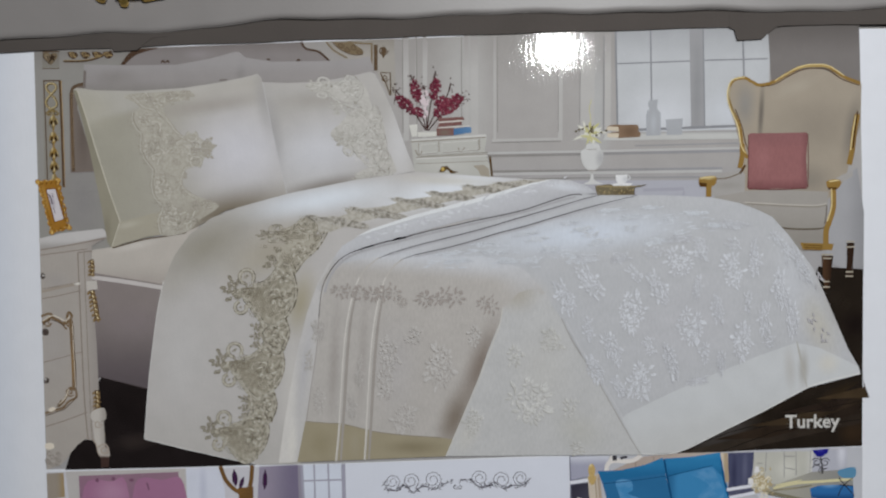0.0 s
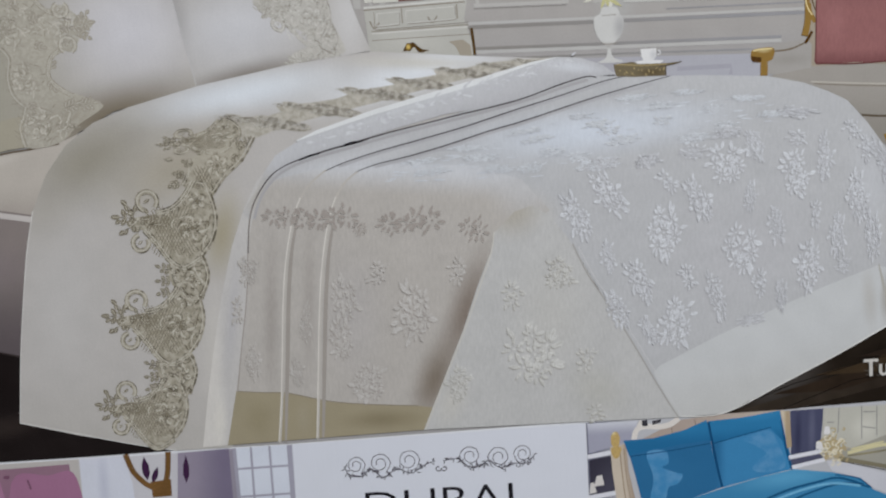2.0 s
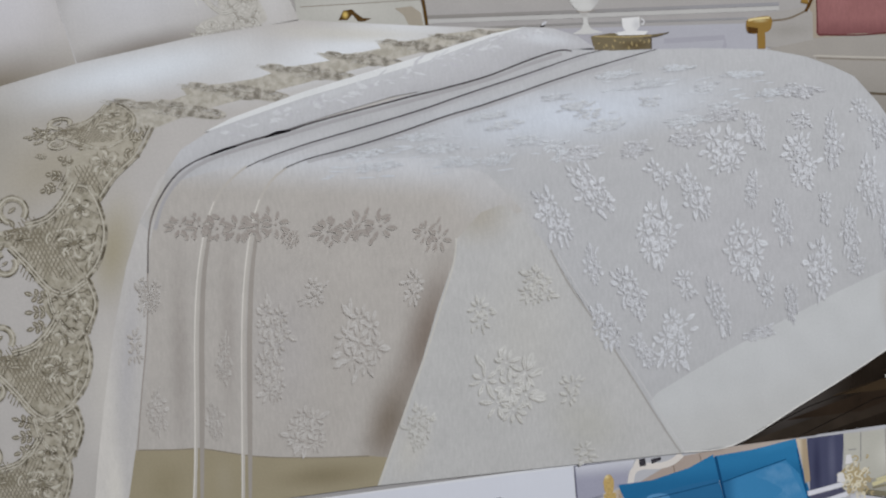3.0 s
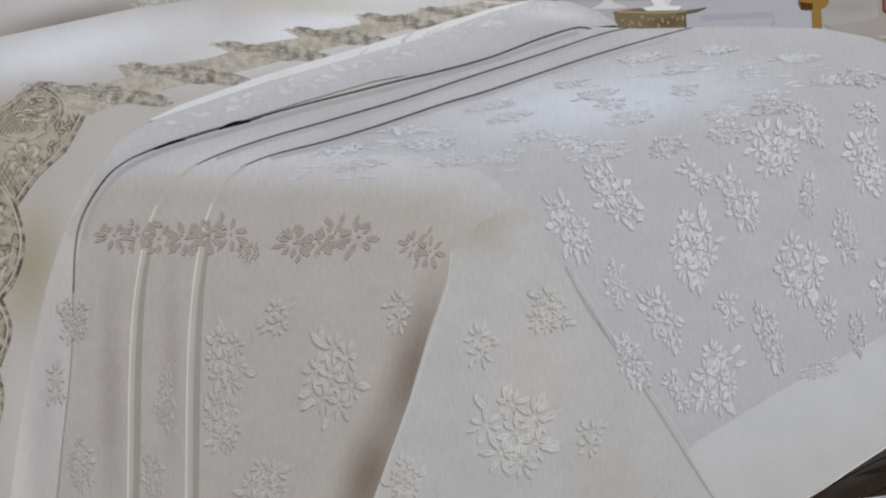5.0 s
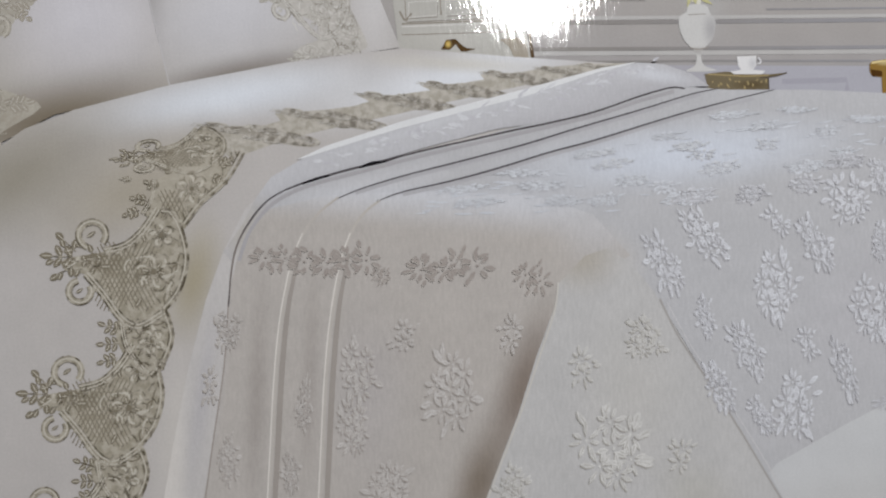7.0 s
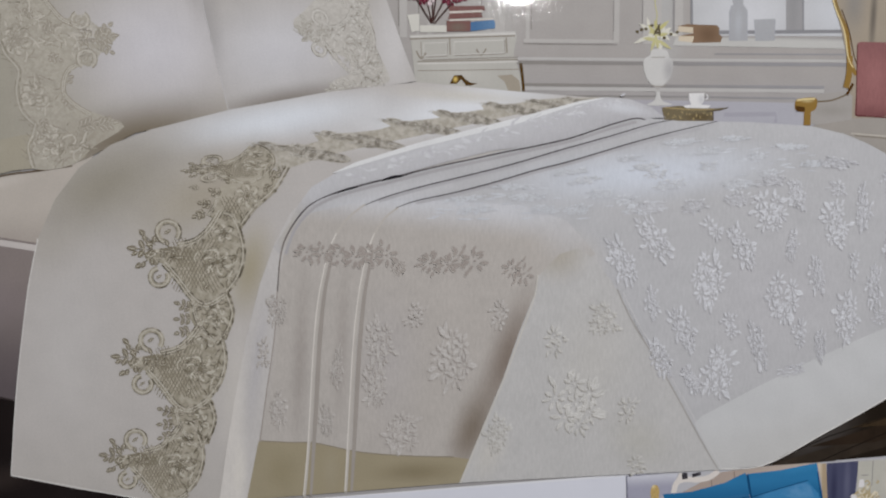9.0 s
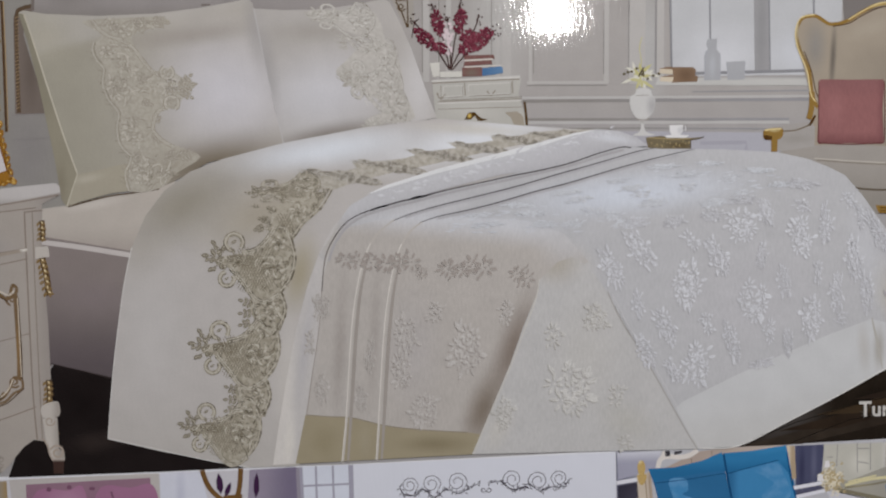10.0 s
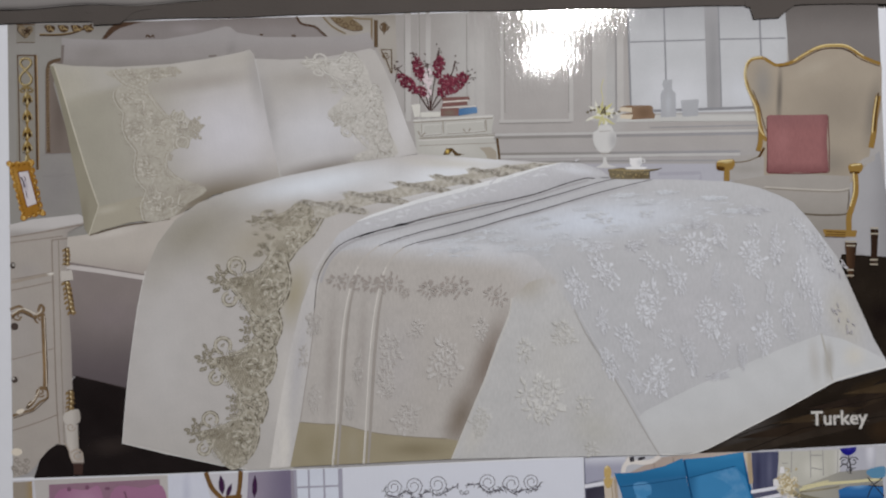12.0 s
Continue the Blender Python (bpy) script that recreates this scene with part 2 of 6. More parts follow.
def lid_mesh():
    """The lid's padded rim: a rounded edge that hangs over the front and waves a little."""
    prof = []
    for k in range(9):
        a = math.pi * k / 8
        prof.append((-0.0055 - 0.0025 * math.sin(a), 0.0030 * (1 - math.cos(a))))
    prof = [(-0.0005, 0.0)] + [(-0.004, 0.0)] + [(y, z) for y, z in prof[1:5]] + [(-0.0080, 0.03), (-0.0078, 0.07), (-0.006, 0.10), (0.0, 0.108), (0.24, 0.11)]
    bm = bmesh.new()
    cols, N = [], 90
    for i in range(N + 1):
        x = -0.33 + 0.66 * i / N
        z0 = edge_z(x) - 0.001 + 0.0006 * math.sin(x * 55) + 0.0004 * math.sin(x * 130 + 1)
        puff = 0.0012 * math.sin(x * 31 + 0.6)
        cols.append([bm.verts.new((x, min(0.55 * y, -0.0022) + (0.3 * puff if y < -0.005 else 0) if y < 0 else y, z0 + z)) for y, z in prof])
    for a, b in zip(cols, cols[1:]):
        for k in range(len(prof) - 1):
            bm.faces.new((a[k], b[k], b[k + 1], a[k + 1]))
    return bm


part("lid", lid_mesh(), white_leather, bedding_box, "white padded lid rim", smooth=True)


def clasp(x, z):
    """A stamped clasp: scalloped plate, raised tongue, hinge knuckles and screws."""
    y = -0.0052
    out = [(-20, 6), (-19, 1), (-14, -1), (-12, 3), (-7, 2), (-5, -3), (-1, -3), (0, 3), (6, 3), (8, -1), (15, 0), (20, 1), (19, 8), (16, 10), (15, 14), (17, 17), (12, 24), (4, 22), (0, 26), (-6, 22), (-13, 24), (-17, 17), (-15, 12)]
    bm = bmesh.new()
    ring = spline(out, True, 3)
    f = bm.faces.new([bm.verts.new((x + p.x / 1000, y, z + p.y / 1000)) for p in ring])
    ex = bmesh.ops.extrude_face_region(bm, geom=[f])
    for v in [g for g in ex["geom"] if isinstance(g, bmesh.types.BMVert)]:
        v.co.y -= 0.0014
        v.co.x, v.co.z = x + (v.co.x - x) * 0.95, z + 0.01 + (v.co.z - z - 0.01) * 0.95
    bmesh.ops.recalc_face_normals(bm, faces=bm.faces[:])
    plate = part("clasp", bm, gold, bedding_box, "ornate gold metal clasp")
    part("clasp_tongue", box(x - 0.007, y - 0.0048, z + 0.0015, x + 0.008, y - 0.001, z + 0.017, 0.0014), gold, plate)
    bm = bmesh.new()
    bmesh.ops.create_cone(bm, cap_ends=True, segments=14, radius1=0.0024, radius2=0.0024, depth=0.026, matrix=pose(x, y - 0.003, z + 0.0075, 0, 90, 0))
    part("clasp_knuckle", bm, gold, plate, smooth=True)
    for dx in (-0.0145, 0.0145):
        bm = bmesh.new()
        bmesh.ops.create_uvsphere(bm, u_segments=10, v_segments=6, radius=0.0017, matrix=pose(x + dx, y - 0.0015, z + 0.008))
        part("clasp_screw", bm, gold, plate, smooth=True)


clasp(-0.172, 0.2560)
clasp(0.190, 0.2560)

# the shade under the lid, built as taupe slabs: a strip along the edge, with two patches below the clasps


def slab(ring, y, thick):
    bm = bmesh.new()
    f = bm.faces.new([bm.verts.new((a, y, b)) for a, b in ring])
    ex = bmesh.ops.extrude_face_region(bm, geom=[f])
    for v in [g for g in ex["geom"] if isinstance(g, bmesh.types.BMVert)]:
        v.co.y += thick
    bmesh.ops.recalc_face_normals(bm, faces=bm.faces[:])
    return bm


ring = [(-0.30 + 0.6 * k / 60, 0.2325 - 4.0 * (0.6 * k / 60 - 0.35) ** 2 * 0.006 + 0.00025 * math.sin(k * 0.9)) for k in range(61)]
part("lid_shade_strip", slab(ring + [(0.30, 0.2455), (-0.30, 0.2455)], -0.0021, 0.0008), taupe, bedding_box, "taupe strip standing in for shade under the lid")
for x0, up in ((-0.1872, 0.0062), (0.1570, 0.0020)):
    ring = [(x0, 0.2400), (x0 + 0.0345, 0.2400), (x0 + 0.0342, 0.2305), (x0 + 0.026, 0.2297), (x0 + 0.021, 0.2262), (x0 + 0.0175, 0.2232), (x0 + 0.004, 0.2228), (x0 + 0.0025, 0.2290), (x0, 0.2296)]
    ring = [(a, min(0.2400, b + up)) for a, b in ring]
    part("lid_shade_patch", slab(ring, -0.0023, 0.0006), taupe, bedding_box, "taupe patch standing in for shade below a clasp")

# grey printed letters on the lid, too cut off to read: plain bars
letter_grey = solid("grey_lettering", (0.33, 0.32, 0.34), 0.6, size=200)
for x in (-0.2363, -0.2174, -0.2122):
    part("lettering_bar", box(x, -0.0054, 0.2648, x + 0.0020, -0.0036, 0.294, 0.0003), letter_grey, bedding_box)
    part("lettering_bar", box(x - 0.0018, -0.0053, 0.2642, x + 0.0036, -0.0036, 0.2653, 0.0002), letter_grey, bedding_box)

# ---- the printed card on the box's front ----
card = tagged(new("printed_card"), "glossy printed card showing a white made bed, on the box", "printed card")
paper = ink("card_white", (207, 208, 214), ("g", 0, 300, -70, 300, (186, 192, 204), 0.5), grain=0.01, blotch=0.015)


def card_sheet():
    d = Drawing()
    d.rect(-150, 15, 1720, 1650)
    return d


sheet = printed("sheet", card_sheet(), paper, card, "white glossy card")

# wall ink darkens towards the top edge: the lid's shade, put into the colour
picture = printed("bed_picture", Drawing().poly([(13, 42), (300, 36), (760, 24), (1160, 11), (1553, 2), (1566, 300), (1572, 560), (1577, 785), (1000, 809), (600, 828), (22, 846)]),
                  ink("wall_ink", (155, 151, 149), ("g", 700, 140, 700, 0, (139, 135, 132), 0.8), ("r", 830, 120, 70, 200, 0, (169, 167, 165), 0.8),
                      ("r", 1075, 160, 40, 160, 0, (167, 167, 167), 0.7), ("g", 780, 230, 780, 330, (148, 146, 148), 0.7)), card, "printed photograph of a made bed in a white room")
P = picture


def pr(name, d, base, *fx, label="", parent=None, stuff=False, **kw):
    """A drawing in one ink: its loose shapes become parts of their own, unless there are too many to pick apart."""
    m = ink(name + "_ink", base, *fx, **kw)
    if d.count < 2 or d.count > 12 or stuff:
        if name.startswith("lace"):     # much overlapped: spread over several plies
            PLIES[0] += 7
            ob = printed(name, d, m, parent or P, label, ply=PLIES[0] - 6, span=6)
        else:
            ob = printed(name, d, m, parent or P, label)
        if d.count > 12:
            tagged(ob, kind="stuff")
        return ob
    PLIES[0] += 1
    for k in range(d.count):
        one = Drawing()
        one.v, one.count = d.v, d.count
        one.f = [f for f, s in zip(d.f, d.shape) if s == k]
        one.shape = [k] * len(one.f)
        printed(name, one, m, parent or P, label, ply=PLIES[0])


# headboard wall, carved posts
# these upper inks also carry the lid's shade as a darker top
pr("wall_panel", Drawing().poly([(14, 44), (240, 38), (240, 420), (18, 420)]), (138, 135, 131), ("r", 100, 330, 60, 120, 0, (128, 124, 125), 0.6), ("g", 20, 90, 20, 30, (120, 115, 112), 0.7))
pr("headboard_post", Drawing().rect(29, 42, 62, 76).rect(29, 97, 64, 300), (132, 128, 121), ("g", 50, 90, 50, 30, (97, 91, 85), 0.6))
d = Drawing()
for x in (31, 62):
    d.ribbon([(x, 97), (x + 2, 180), (x + 4, 300)], 4.2 if x > 40 else 2.0, False)
d.ribbon([(30, 98), (63, 98)], 2.5, False)
d.ribbon([(29, 44), (62, 43)], 1.8, False).ribbon([(29, 75), (62, 75)], 1.2, False)
pr("post_line", d, (78, 58, 42))
pr("post_gilt_line", Drawing().ribbon([(65, 98), (67, 180), (69, 300)], 1.4, False), (160, 136, 98))
d, w, h = Drawing(), Drawing(), Drawing()
LOOP = [(45, 124), (38, 116), (36, 109), (41, 104), (50, 104), (55, 109), (53, 116), (45, 124), (37, 133), (35, 142), (40, 149), (46, 151), (53, 148), (56, 141), (53, 133), (45, 124)]
d.ribbon(LOOP, 4.4)
w.ribbon([(x + 1.6, y + 0.8) for x, y in LOOP], 1.0)
h.ribbon([(x - 0.9, y - 0.6) for x, y in LOOP], 1.3)
for side in (-1, 1):
    d.curl(47 + 6.5 * side, 158, 6, 90 - 90 * side, 2.8, 1.2, side)
    w.curl(47 + 6.5 * side, 158.8, 4.4, 90 - 90 * side, 1.0, 1.0, side)
    d.leaf(46, 150, 11, 6, 90 + 28 * side)
for y in (176, 207, 237, 262):
    d.poly([(48, y - 15), (43, y - 9), (40, y - 3), (39, y + 6), (43, y + 3), (46, y + 9), (49, y + 10), (52, y + 8), (54, y + 3), (58, y + 6), (57, y - 3), (53, y - 9)])
    d.poly([(46, y + 9), (50, y + 9), (50, y + 16), (46, y + 16)])
    w.oval(44.5, y + 1.5, 2.6, 4.6, 10).oval(52.6, y + 1.0, 3.0, 5.0, -10).ribbon([(40, y + 7), (44, y + 9), (47, y + 12)], 1.4)
    h.leaf(46, y - 13, 9, 3.0, 98).oval(48.5, y + 4, 1.5, 3.4).leaf(55, y - 5, 7, 1.8, 80)
d.poly([(49, 270), (44, 282), (42, 300), (58, 300), (55, 284)])
h.leaf(47, 274, 12, 3, 100)
pr("gilt_ornament", d, (126, 108, 72), ("r", 48, 230, 14, 70, 0, (136, 106, 52), 0.8), label="printed gilt bell flower carving", grain=0.12)
pr("gilt_shadow", w, (50, 34, 22))
pr("gilt_glint", h, (186, 170, 130))
pr("post_heart", Drawing().poly([(45, 68), (36, 61), (30, 53), (32, 46), (40, 45), (45, 49), (50, 46), (57, 47), (58, 54), (52, 62)], True), (108, 94, 76), ("r", 38, 52, 8, 8, 0, (138, 124, 104), 0.7))
d = Drawing().oval(48, 55, 2.6, 2.6)
for k in range(5):
    d.leaf(48, 55, 8, 3.6, 72 * k - 20)
d.ribbon([(44, 67), (36, 60), (31, 53), (33, 47)], 1.2).ribbon([(38, 50), (41, 57), (44, 63)], 1.2)
pr("heart_shade", d, (50, 38, 30))
d, w = Drawing(), Drawing()
for x, turn in ((80, 10), (104, -8), (127, 4), (148, -16)):
    d.poly([(x - 2, 46), (x + 6, 44), (x + 15, 46), (x + 18, 51), (x + 12, 57), (x + 4, 56)], True)
    w.curl(x + 6, 50, 5, 200 + turn, 1.6, 1.2).leaf(x + 9, 50, 9, 3.4, turn + 30)
d.ribbon([(70, 62), (105, 62), (130, 58), (150, 50), (163, 43)], 3.6)
w.ribbon([(70, 60), (105, 60), (130, 56), (150, 48)], 1.2)
pr("gilt_scroll", d, (68, 52, 38))
pr("scroll_light", w, (142, 122, 88))
pr("headboard", Drawing().poly([(182, 70), (205, 41), (330, 35), (525, 30), (534, 42), (556, 48), (570, 58), (580, 66), (570, 76), (180, 76)]), (127, 121, 120),
   ("r", 330, 48, 40, 18, 0, (139, 133, 134), 0.7), ("g", 400, 55, 400, 30, (114, 107, 105), 0.8), label="printed grey padded headboard")
d = Drawing().poly([(180, 69), (192, 52), (205, 40), (255, 38), (232, 44), (212, 50), (200, 58), (188, 69)])
d.ribbon([(525, 29), (534, 42), (556, 47), (568, 56), (579, 66)], 4)
d.ribbon([(258, 66), (262, 62), (266, 67)], 3).ribbon([(268, 66), (271, 62), (273, 67)], 2.5).ribbon([(460, 61), (466, 62)], 3).ribbon([(516, 64), (521, 63), (523, 66)], 3.5)
pr("headboard_moulding", d, (72, 55, 44))
pr("cornice", Drawing().poly([(572, 30), (650, 27), (700, 26), (704, 130), (690, 130), (655, 62), (610, 62), (585, 50)]), (151, 146, 140), ("g", 640, 60, 640, 25, (129, 123, 116), 0.7))
d = Drawing().ribbon([(572, 30), (586, 45), (602, 55), (612, 60)], 3)
d.ribbon([(612, 30), (635, 33), (660, 34)], 3.2).ribbon([(658, 34), (658, 80)], 3.6, False)
d.poly([(584, 30), (600, 31), (620, 32), (640, 45), (642, 52), (628, 54), (612, 50), (597, 42)], True)
pr("gilt_cartouche", d, (112, 98, 78))
d = Drawing()
for x, y in ((600, 36), (612, 44), (625, 40), (634, 49)):
    d.curl(x, y, 6, 30 * x, 1.8, 1.1)
d.ribbon([(584, 30), (597, 43), (612, 51), (628, 55), (642, 53)], 1.6)
d.rect(662, 36, 669, 84)
d.curl(680, 47, 9, 0, 2.6, 1.6).leaf(680, 38, 24, 9, 90)
d.ribbon([(674, 88), (693, 88), (694, 130)], 2.4, False).ribbon([(675, 90), (684, 106), (693, 130)], 2.4, False).curl(683, 98, 7, 20, 2, 1.2)
pr("cornice_line", d, (84, 68, 52))
# carved side rail behind the pillow
pr("side_rail", Drawing().poly([(80, 272), (80, 122), (90, 108), (112, 100), (114, 112), (98, 116), (95, 150), (130, 272)]), (112, 102, 96), ("r", 105, 200, 18, 90, 0, (96, 86, 80), 0.7))
d = Drawing().ribbon([(113, 104), (95, 108), (85, 118), (84, 160), (85, 220), (86, 270)], 6)
pr("carved_edge", d, (88, 72, 58))
d = Drawing()
for k in range(26):
    d.ribbon([(82, 124 + k * 5.6), (88, 121 + k * 5.6)], 1.1, False)
pr("rope_strand", d, (142, 122, 96))
d = Drawing().ribbon([(75, 274), (135, 271)], 2.0, False).ribbon([(75, 312), (138, 308)], 1.6, False).ribbon([(68, 98), (70, 300)], 1.2, False)
pr("panel_line", d, (132, 128, 127))

# far wall: mouldings, window, sill
d = Drawing()
for x, w in ((722, 10), (741, 2.5), (757, 7), (835, 8), (850, 14), (888, 5), (1010, 8), (1060, 26), (1097, 12)):
    d.ribbon([(x, 20), (x + 1, 215)], w, False)
d.ribbon([(884, 215), (1010, 213)], 5, False).ribbon([(760, 30), (758, 190)], 6, False)
# mouldings painted darker near the top for the shade below the lid
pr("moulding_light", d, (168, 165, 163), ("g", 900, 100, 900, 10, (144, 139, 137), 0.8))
d = Drawing()
for x, w in ((742, 2.2), (716, 1.6), (893, 1.2), (1006, 1.2), (1090, 3.0), (1046, 1.2), (826, 1.4)):
    d.ribbon([(x, 24), (x + 1, 200)], w, False)
d.ribbon([(884, 219), (1012, 217)], 1.4, False).ribbon([(866, 244), (1060, 241), (1345, 236)], 4.5, False).ribbon([(875, 273), (1060, 271), (1310, 268)], 4, False)
d.ribbon([(880, 288), (1060, 285), (1270, 284)], 2.4, False).ribbon([(1150, 226), (1340, 222)], 2, False)
pr("moulding_shadow", d, (131, 127, 124), ("g", 900, 200, 1300, 200, (142, 142, 148), 0.7))
d = Drawing().ribbon([(866, 239), (1060, 236), (1345, 231)], 4, False).ribbon([(875, 278), (1060, 276), (1310, 273)], 5, False).ribbon([(1160, 312), (1250, 310)], 7, False)
pr("rail_light", d, (171, 169, 168))
d = Drawing().rect(880, 290, 1320, 330)
pr("dado", d, (154, 151, 156), ("g", 900, 300, 1200, 300, (162, 162, 171), 0.8))
pr("dado_panel", Drawing().ribbon([(1165, 308), (1240, 306), (1240, 318)], 6, False), (152, 151, 160))
# window and reveal inks darken upwards, painting in shade from the lid
win = Drawing().poly([(1113, 12), (1394, 4), (1392, 196), (1118, 202)])
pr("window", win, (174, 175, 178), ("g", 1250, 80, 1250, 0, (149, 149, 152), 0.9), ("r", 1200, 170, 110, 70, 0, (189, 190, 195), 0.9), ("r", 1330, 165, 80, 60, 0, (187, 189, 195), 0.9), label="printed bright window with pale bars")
pr("window_mullion", Drawing().poly([(1246, 8), (1270, 7), (1276, 193), (1252, 196)]), (143, 142, 144), ("r", 1262, 120, 12, 120, 0, (130, 130, 132), 0.6))
d = Drawing().ribbon([(1175, 14), (1179, 150)], 3, False).ribbon([(1114, 75), (1248, 71)], 2.6, False).ribbon([(1274, 70), (1390, 68)], 2.6, False).ribbon([(1343, 8), (1347, 100)], 3.4, False)
d.ribbon([(1111, 12), (1117, 202)], 3.4, False).ribbon([(1271, 8), (1277, 192)], 2.6, False).ribbon([(1117, 198), (1345, 190)], 5, False)
pr("window_bar", d, (128, 128, 132))
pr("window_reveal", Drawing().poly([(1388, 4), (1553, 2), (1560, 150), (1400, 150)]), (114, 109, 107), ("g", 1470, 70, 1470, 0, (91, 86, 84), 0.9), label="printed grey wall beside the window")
pr("window_sill", Drawing().poly([(1095, 205), (1345, 199), (1345, 214), (1090, 216)]), (176, 175, 173), ("g", 1220, 206, 1220, 198, (135, 132, 133), 0.9))
d = Drawing().poly([(1172, 150), (1174, 142), (1190, 141), (1189, 158), (1195, 165), (1196, 207), (1170, 208), (1169, 168), (1175, 158)])
d.poly([(1205, 178), (1236, 176), (1235, 206), (1208, 207)])
pr("glass_bottle", d, (155, 156, 160), ("r", 1183, 185, 8, 30, 0, (167, 169, 175), 0.7), label="printed frosted bottle and tumbler on the sill")
d = Drawing().ribbon([(1172, 160), (1170, 207)], 1.2, False).ribbon([(1195, 165), (1196, 207)], 1.2, False).ribbon([(1206, 180), (1209, 206)], 1, False).ribbon([(1236, 178), (1235, 205)], 1, False)
pr("glass_edge", d, (154, 155, 162))
# books on the sill
pr("sill_book", Drawing().poly([(1096, 190), (1110, 187), (1152, 187), (1156, 191), (1155, 199), (1120, 200)]).poly([(1098, 203), (1115, 200), (1156, 199), (1160, 203), (1158, 210), (1118, 212)]), (122, 100, 82),
   ("r", 1140, 200, 22, 20, 0, (98, 78, 62), 0.7), label="printed stack of brown books")
pr("book_page", Drawing().poly([(1098, 190), (1118, 191), (1119, 199), (1096, 197)]).poly([(1098, 203), (1120, 203), (1118, 211), (1098, 210)]), (190, 178, 160))
# white urn with lilies
d, w = Drawing(), Drawing()
for k in range(26):
    a = -175 + k * 14 + 9 * math.sin(k * 5)
    (w if k % 3 else d).leaf(1067 + 9 * math.sin(k * 2.1), 203 + 6 * math.cos(k * 1.7), 20 + 8 * math.sin(k * 3.1), 5.5, a)
d.ribbon([(1066, 200), (1067, 175), (1064, 158), (1068, 140)], 1.5)
pr("lily_petal", w, (196, 194, 184))
pr("lily", d, (178, 174, 132), ("r", 1070, 192, 20, 20, 0, (170, 164, 104), 0.6), label="printed white and yellow lilies")
d = Drawing()
for x, y in ((1040, 199), (1046, 196), (1052, 195), (1069, 200), (1087, 201), (1096, 198), (1060, 190), (1078, 206)):
    d.oval(x, y, 2.6, 2.0)
d.leaf(1062, 205, 22, 4, -60).leaf(1072, 205, 18, 4, -100)
pr("lily_stamen", d, (92, 84, 66))
pr("urn", Drawing().poly([(1062, 222), (1080, 222), (1086, 232), (1091, 240), (1088, 258), (1078, 270), (1073, 276), (1076, 290), (1090, 296), (1056, 297), (1066, 290), (1067, 276), (1056, 264), (1050, 250), (1050, 236), (1058, 230)], True), (186, 185, 184),
   ("r", 1086, 250, 14, 26, 0, (153, 151, 153), 0.8), ("r", 1070, 274, 14, 7, 0, (149, 145, 143), 0.7), label="printed white urn vase")
pr("urn_line", Drawing().ribbon([(1060, 270), (1070, 272), (1082, 270)], 1.4).ribbon([(1060, 233), (1080, 232)], 1.0, False), (140, 134, 128))
# low gilt table with cup
pr("low_table", Drawing().poly([(1076, 300), (1100, 297), (1150, 300), (1170, 298), (1150, 304), (1148, 317), (1080, 318)]), (108, 98, 78), ("r", 1130, 312, 30, 8, 0, (80, 66, 44), 0.7), label="printed gilt low table with a white cup")
d = Drawing()
for x in range(1086, 1148, 5):
    d.leaf(x, 310 + 3 * math.sin(2.3 * x), 4 + 2 * math.sin(x), 2.4, 37 * x)
d.ribbon([(1080, 300), (1120, 302), (1150, 301)], 1.6)
pr("table_gilding", d, (150, 134, 98))
pr("table_edge", Drawing().ribbon([(1140, 304), (1158, 302), (1171, 298)], 1.6).ribbon([(1149, 303), (1149, 317)], 2, False), (84, 76, 66))
pr("cup", Drawing().poly([(1114, 280), (1136, 279), (1136, 290), (1132, 295), (1146, 296), (1142, 300), (1110, 300), (1106, 297), (1118, 295), (1115, 290)]), (206, 205, 206), ("r", 1132, 288, 8, 10, 0, (176, 176, 180), 0.7))
pr("cup_handle", Drawing().curl(1138, 286, 4.5, -90, 1.8, 0.55), (196, 195, 198))

# chest with flowers and books behind the bed
pr("chest", Drawing().poly([(732, 212), (872, 203), (874, 210), (870, 232), (880, 262), (884, 284), (740, 290)]), (169, 167, 162), ("r", 800, 260, 60, 24, 0, (182, 180, 175), 0.6), ("g", 800, 215, 800, 202, (180, 178, 177), 0.8), label="printed white chest of drawers")
d = Drawing().ribbon([(732, 217), (872, 209)], 2, False).ribbon([(742, 246), (876, 240)], 1.6, False).ribbon([(784, 214), (785, 236)], 1.6, False).ribbon([(860, 212), (861, 232)], 2, False).ribbon([(746, 220), (747, 244)], 1.0, False)
d.ribbon([(740, 232), (746, 242), (753, 234)], 2.2).ribbon([(820, 228), (826, 236), (833, 227)], 2.2).ribbon([(742, 258), (878, 253)], 1.1, False)
pr("chest_line", d, (134, 127, 118))
d = Drawing().ribbon([(732, 214), (872, 206)], 2.2, False).ribbon([(750, 222), (780, 220), (780, 236), (750, 239), (750, 222)], 1.0, False).ribbon([(790, 219), (856, 215), (856, 232), (790, 236), (790, 219)], 1.0, False).ribbon([(742, 249), (876, 243)], 1.6, False)
pr("chest_edge", d, (192, 190, 187))
d = Drawing().ribbon([(748, 244), (876, 237)], 1.2, False).ribbon([(751, 240), (781, 238), (781, 221)], 1.0, False).ribbon([(791, 237), (858, 233), (858, 215)], 1.2, False)
pr("chest_groove", d, (128, 123, 116))
d = Drawing().poly([(784, 274), (790, 263), (800, 262), (806, 268), (812, 272), (822, 273), (812, 276), (806, 276), (800, 268), (794, 274)]).ribbon([(880, 245), (882, 262), (884, 282)], 4)
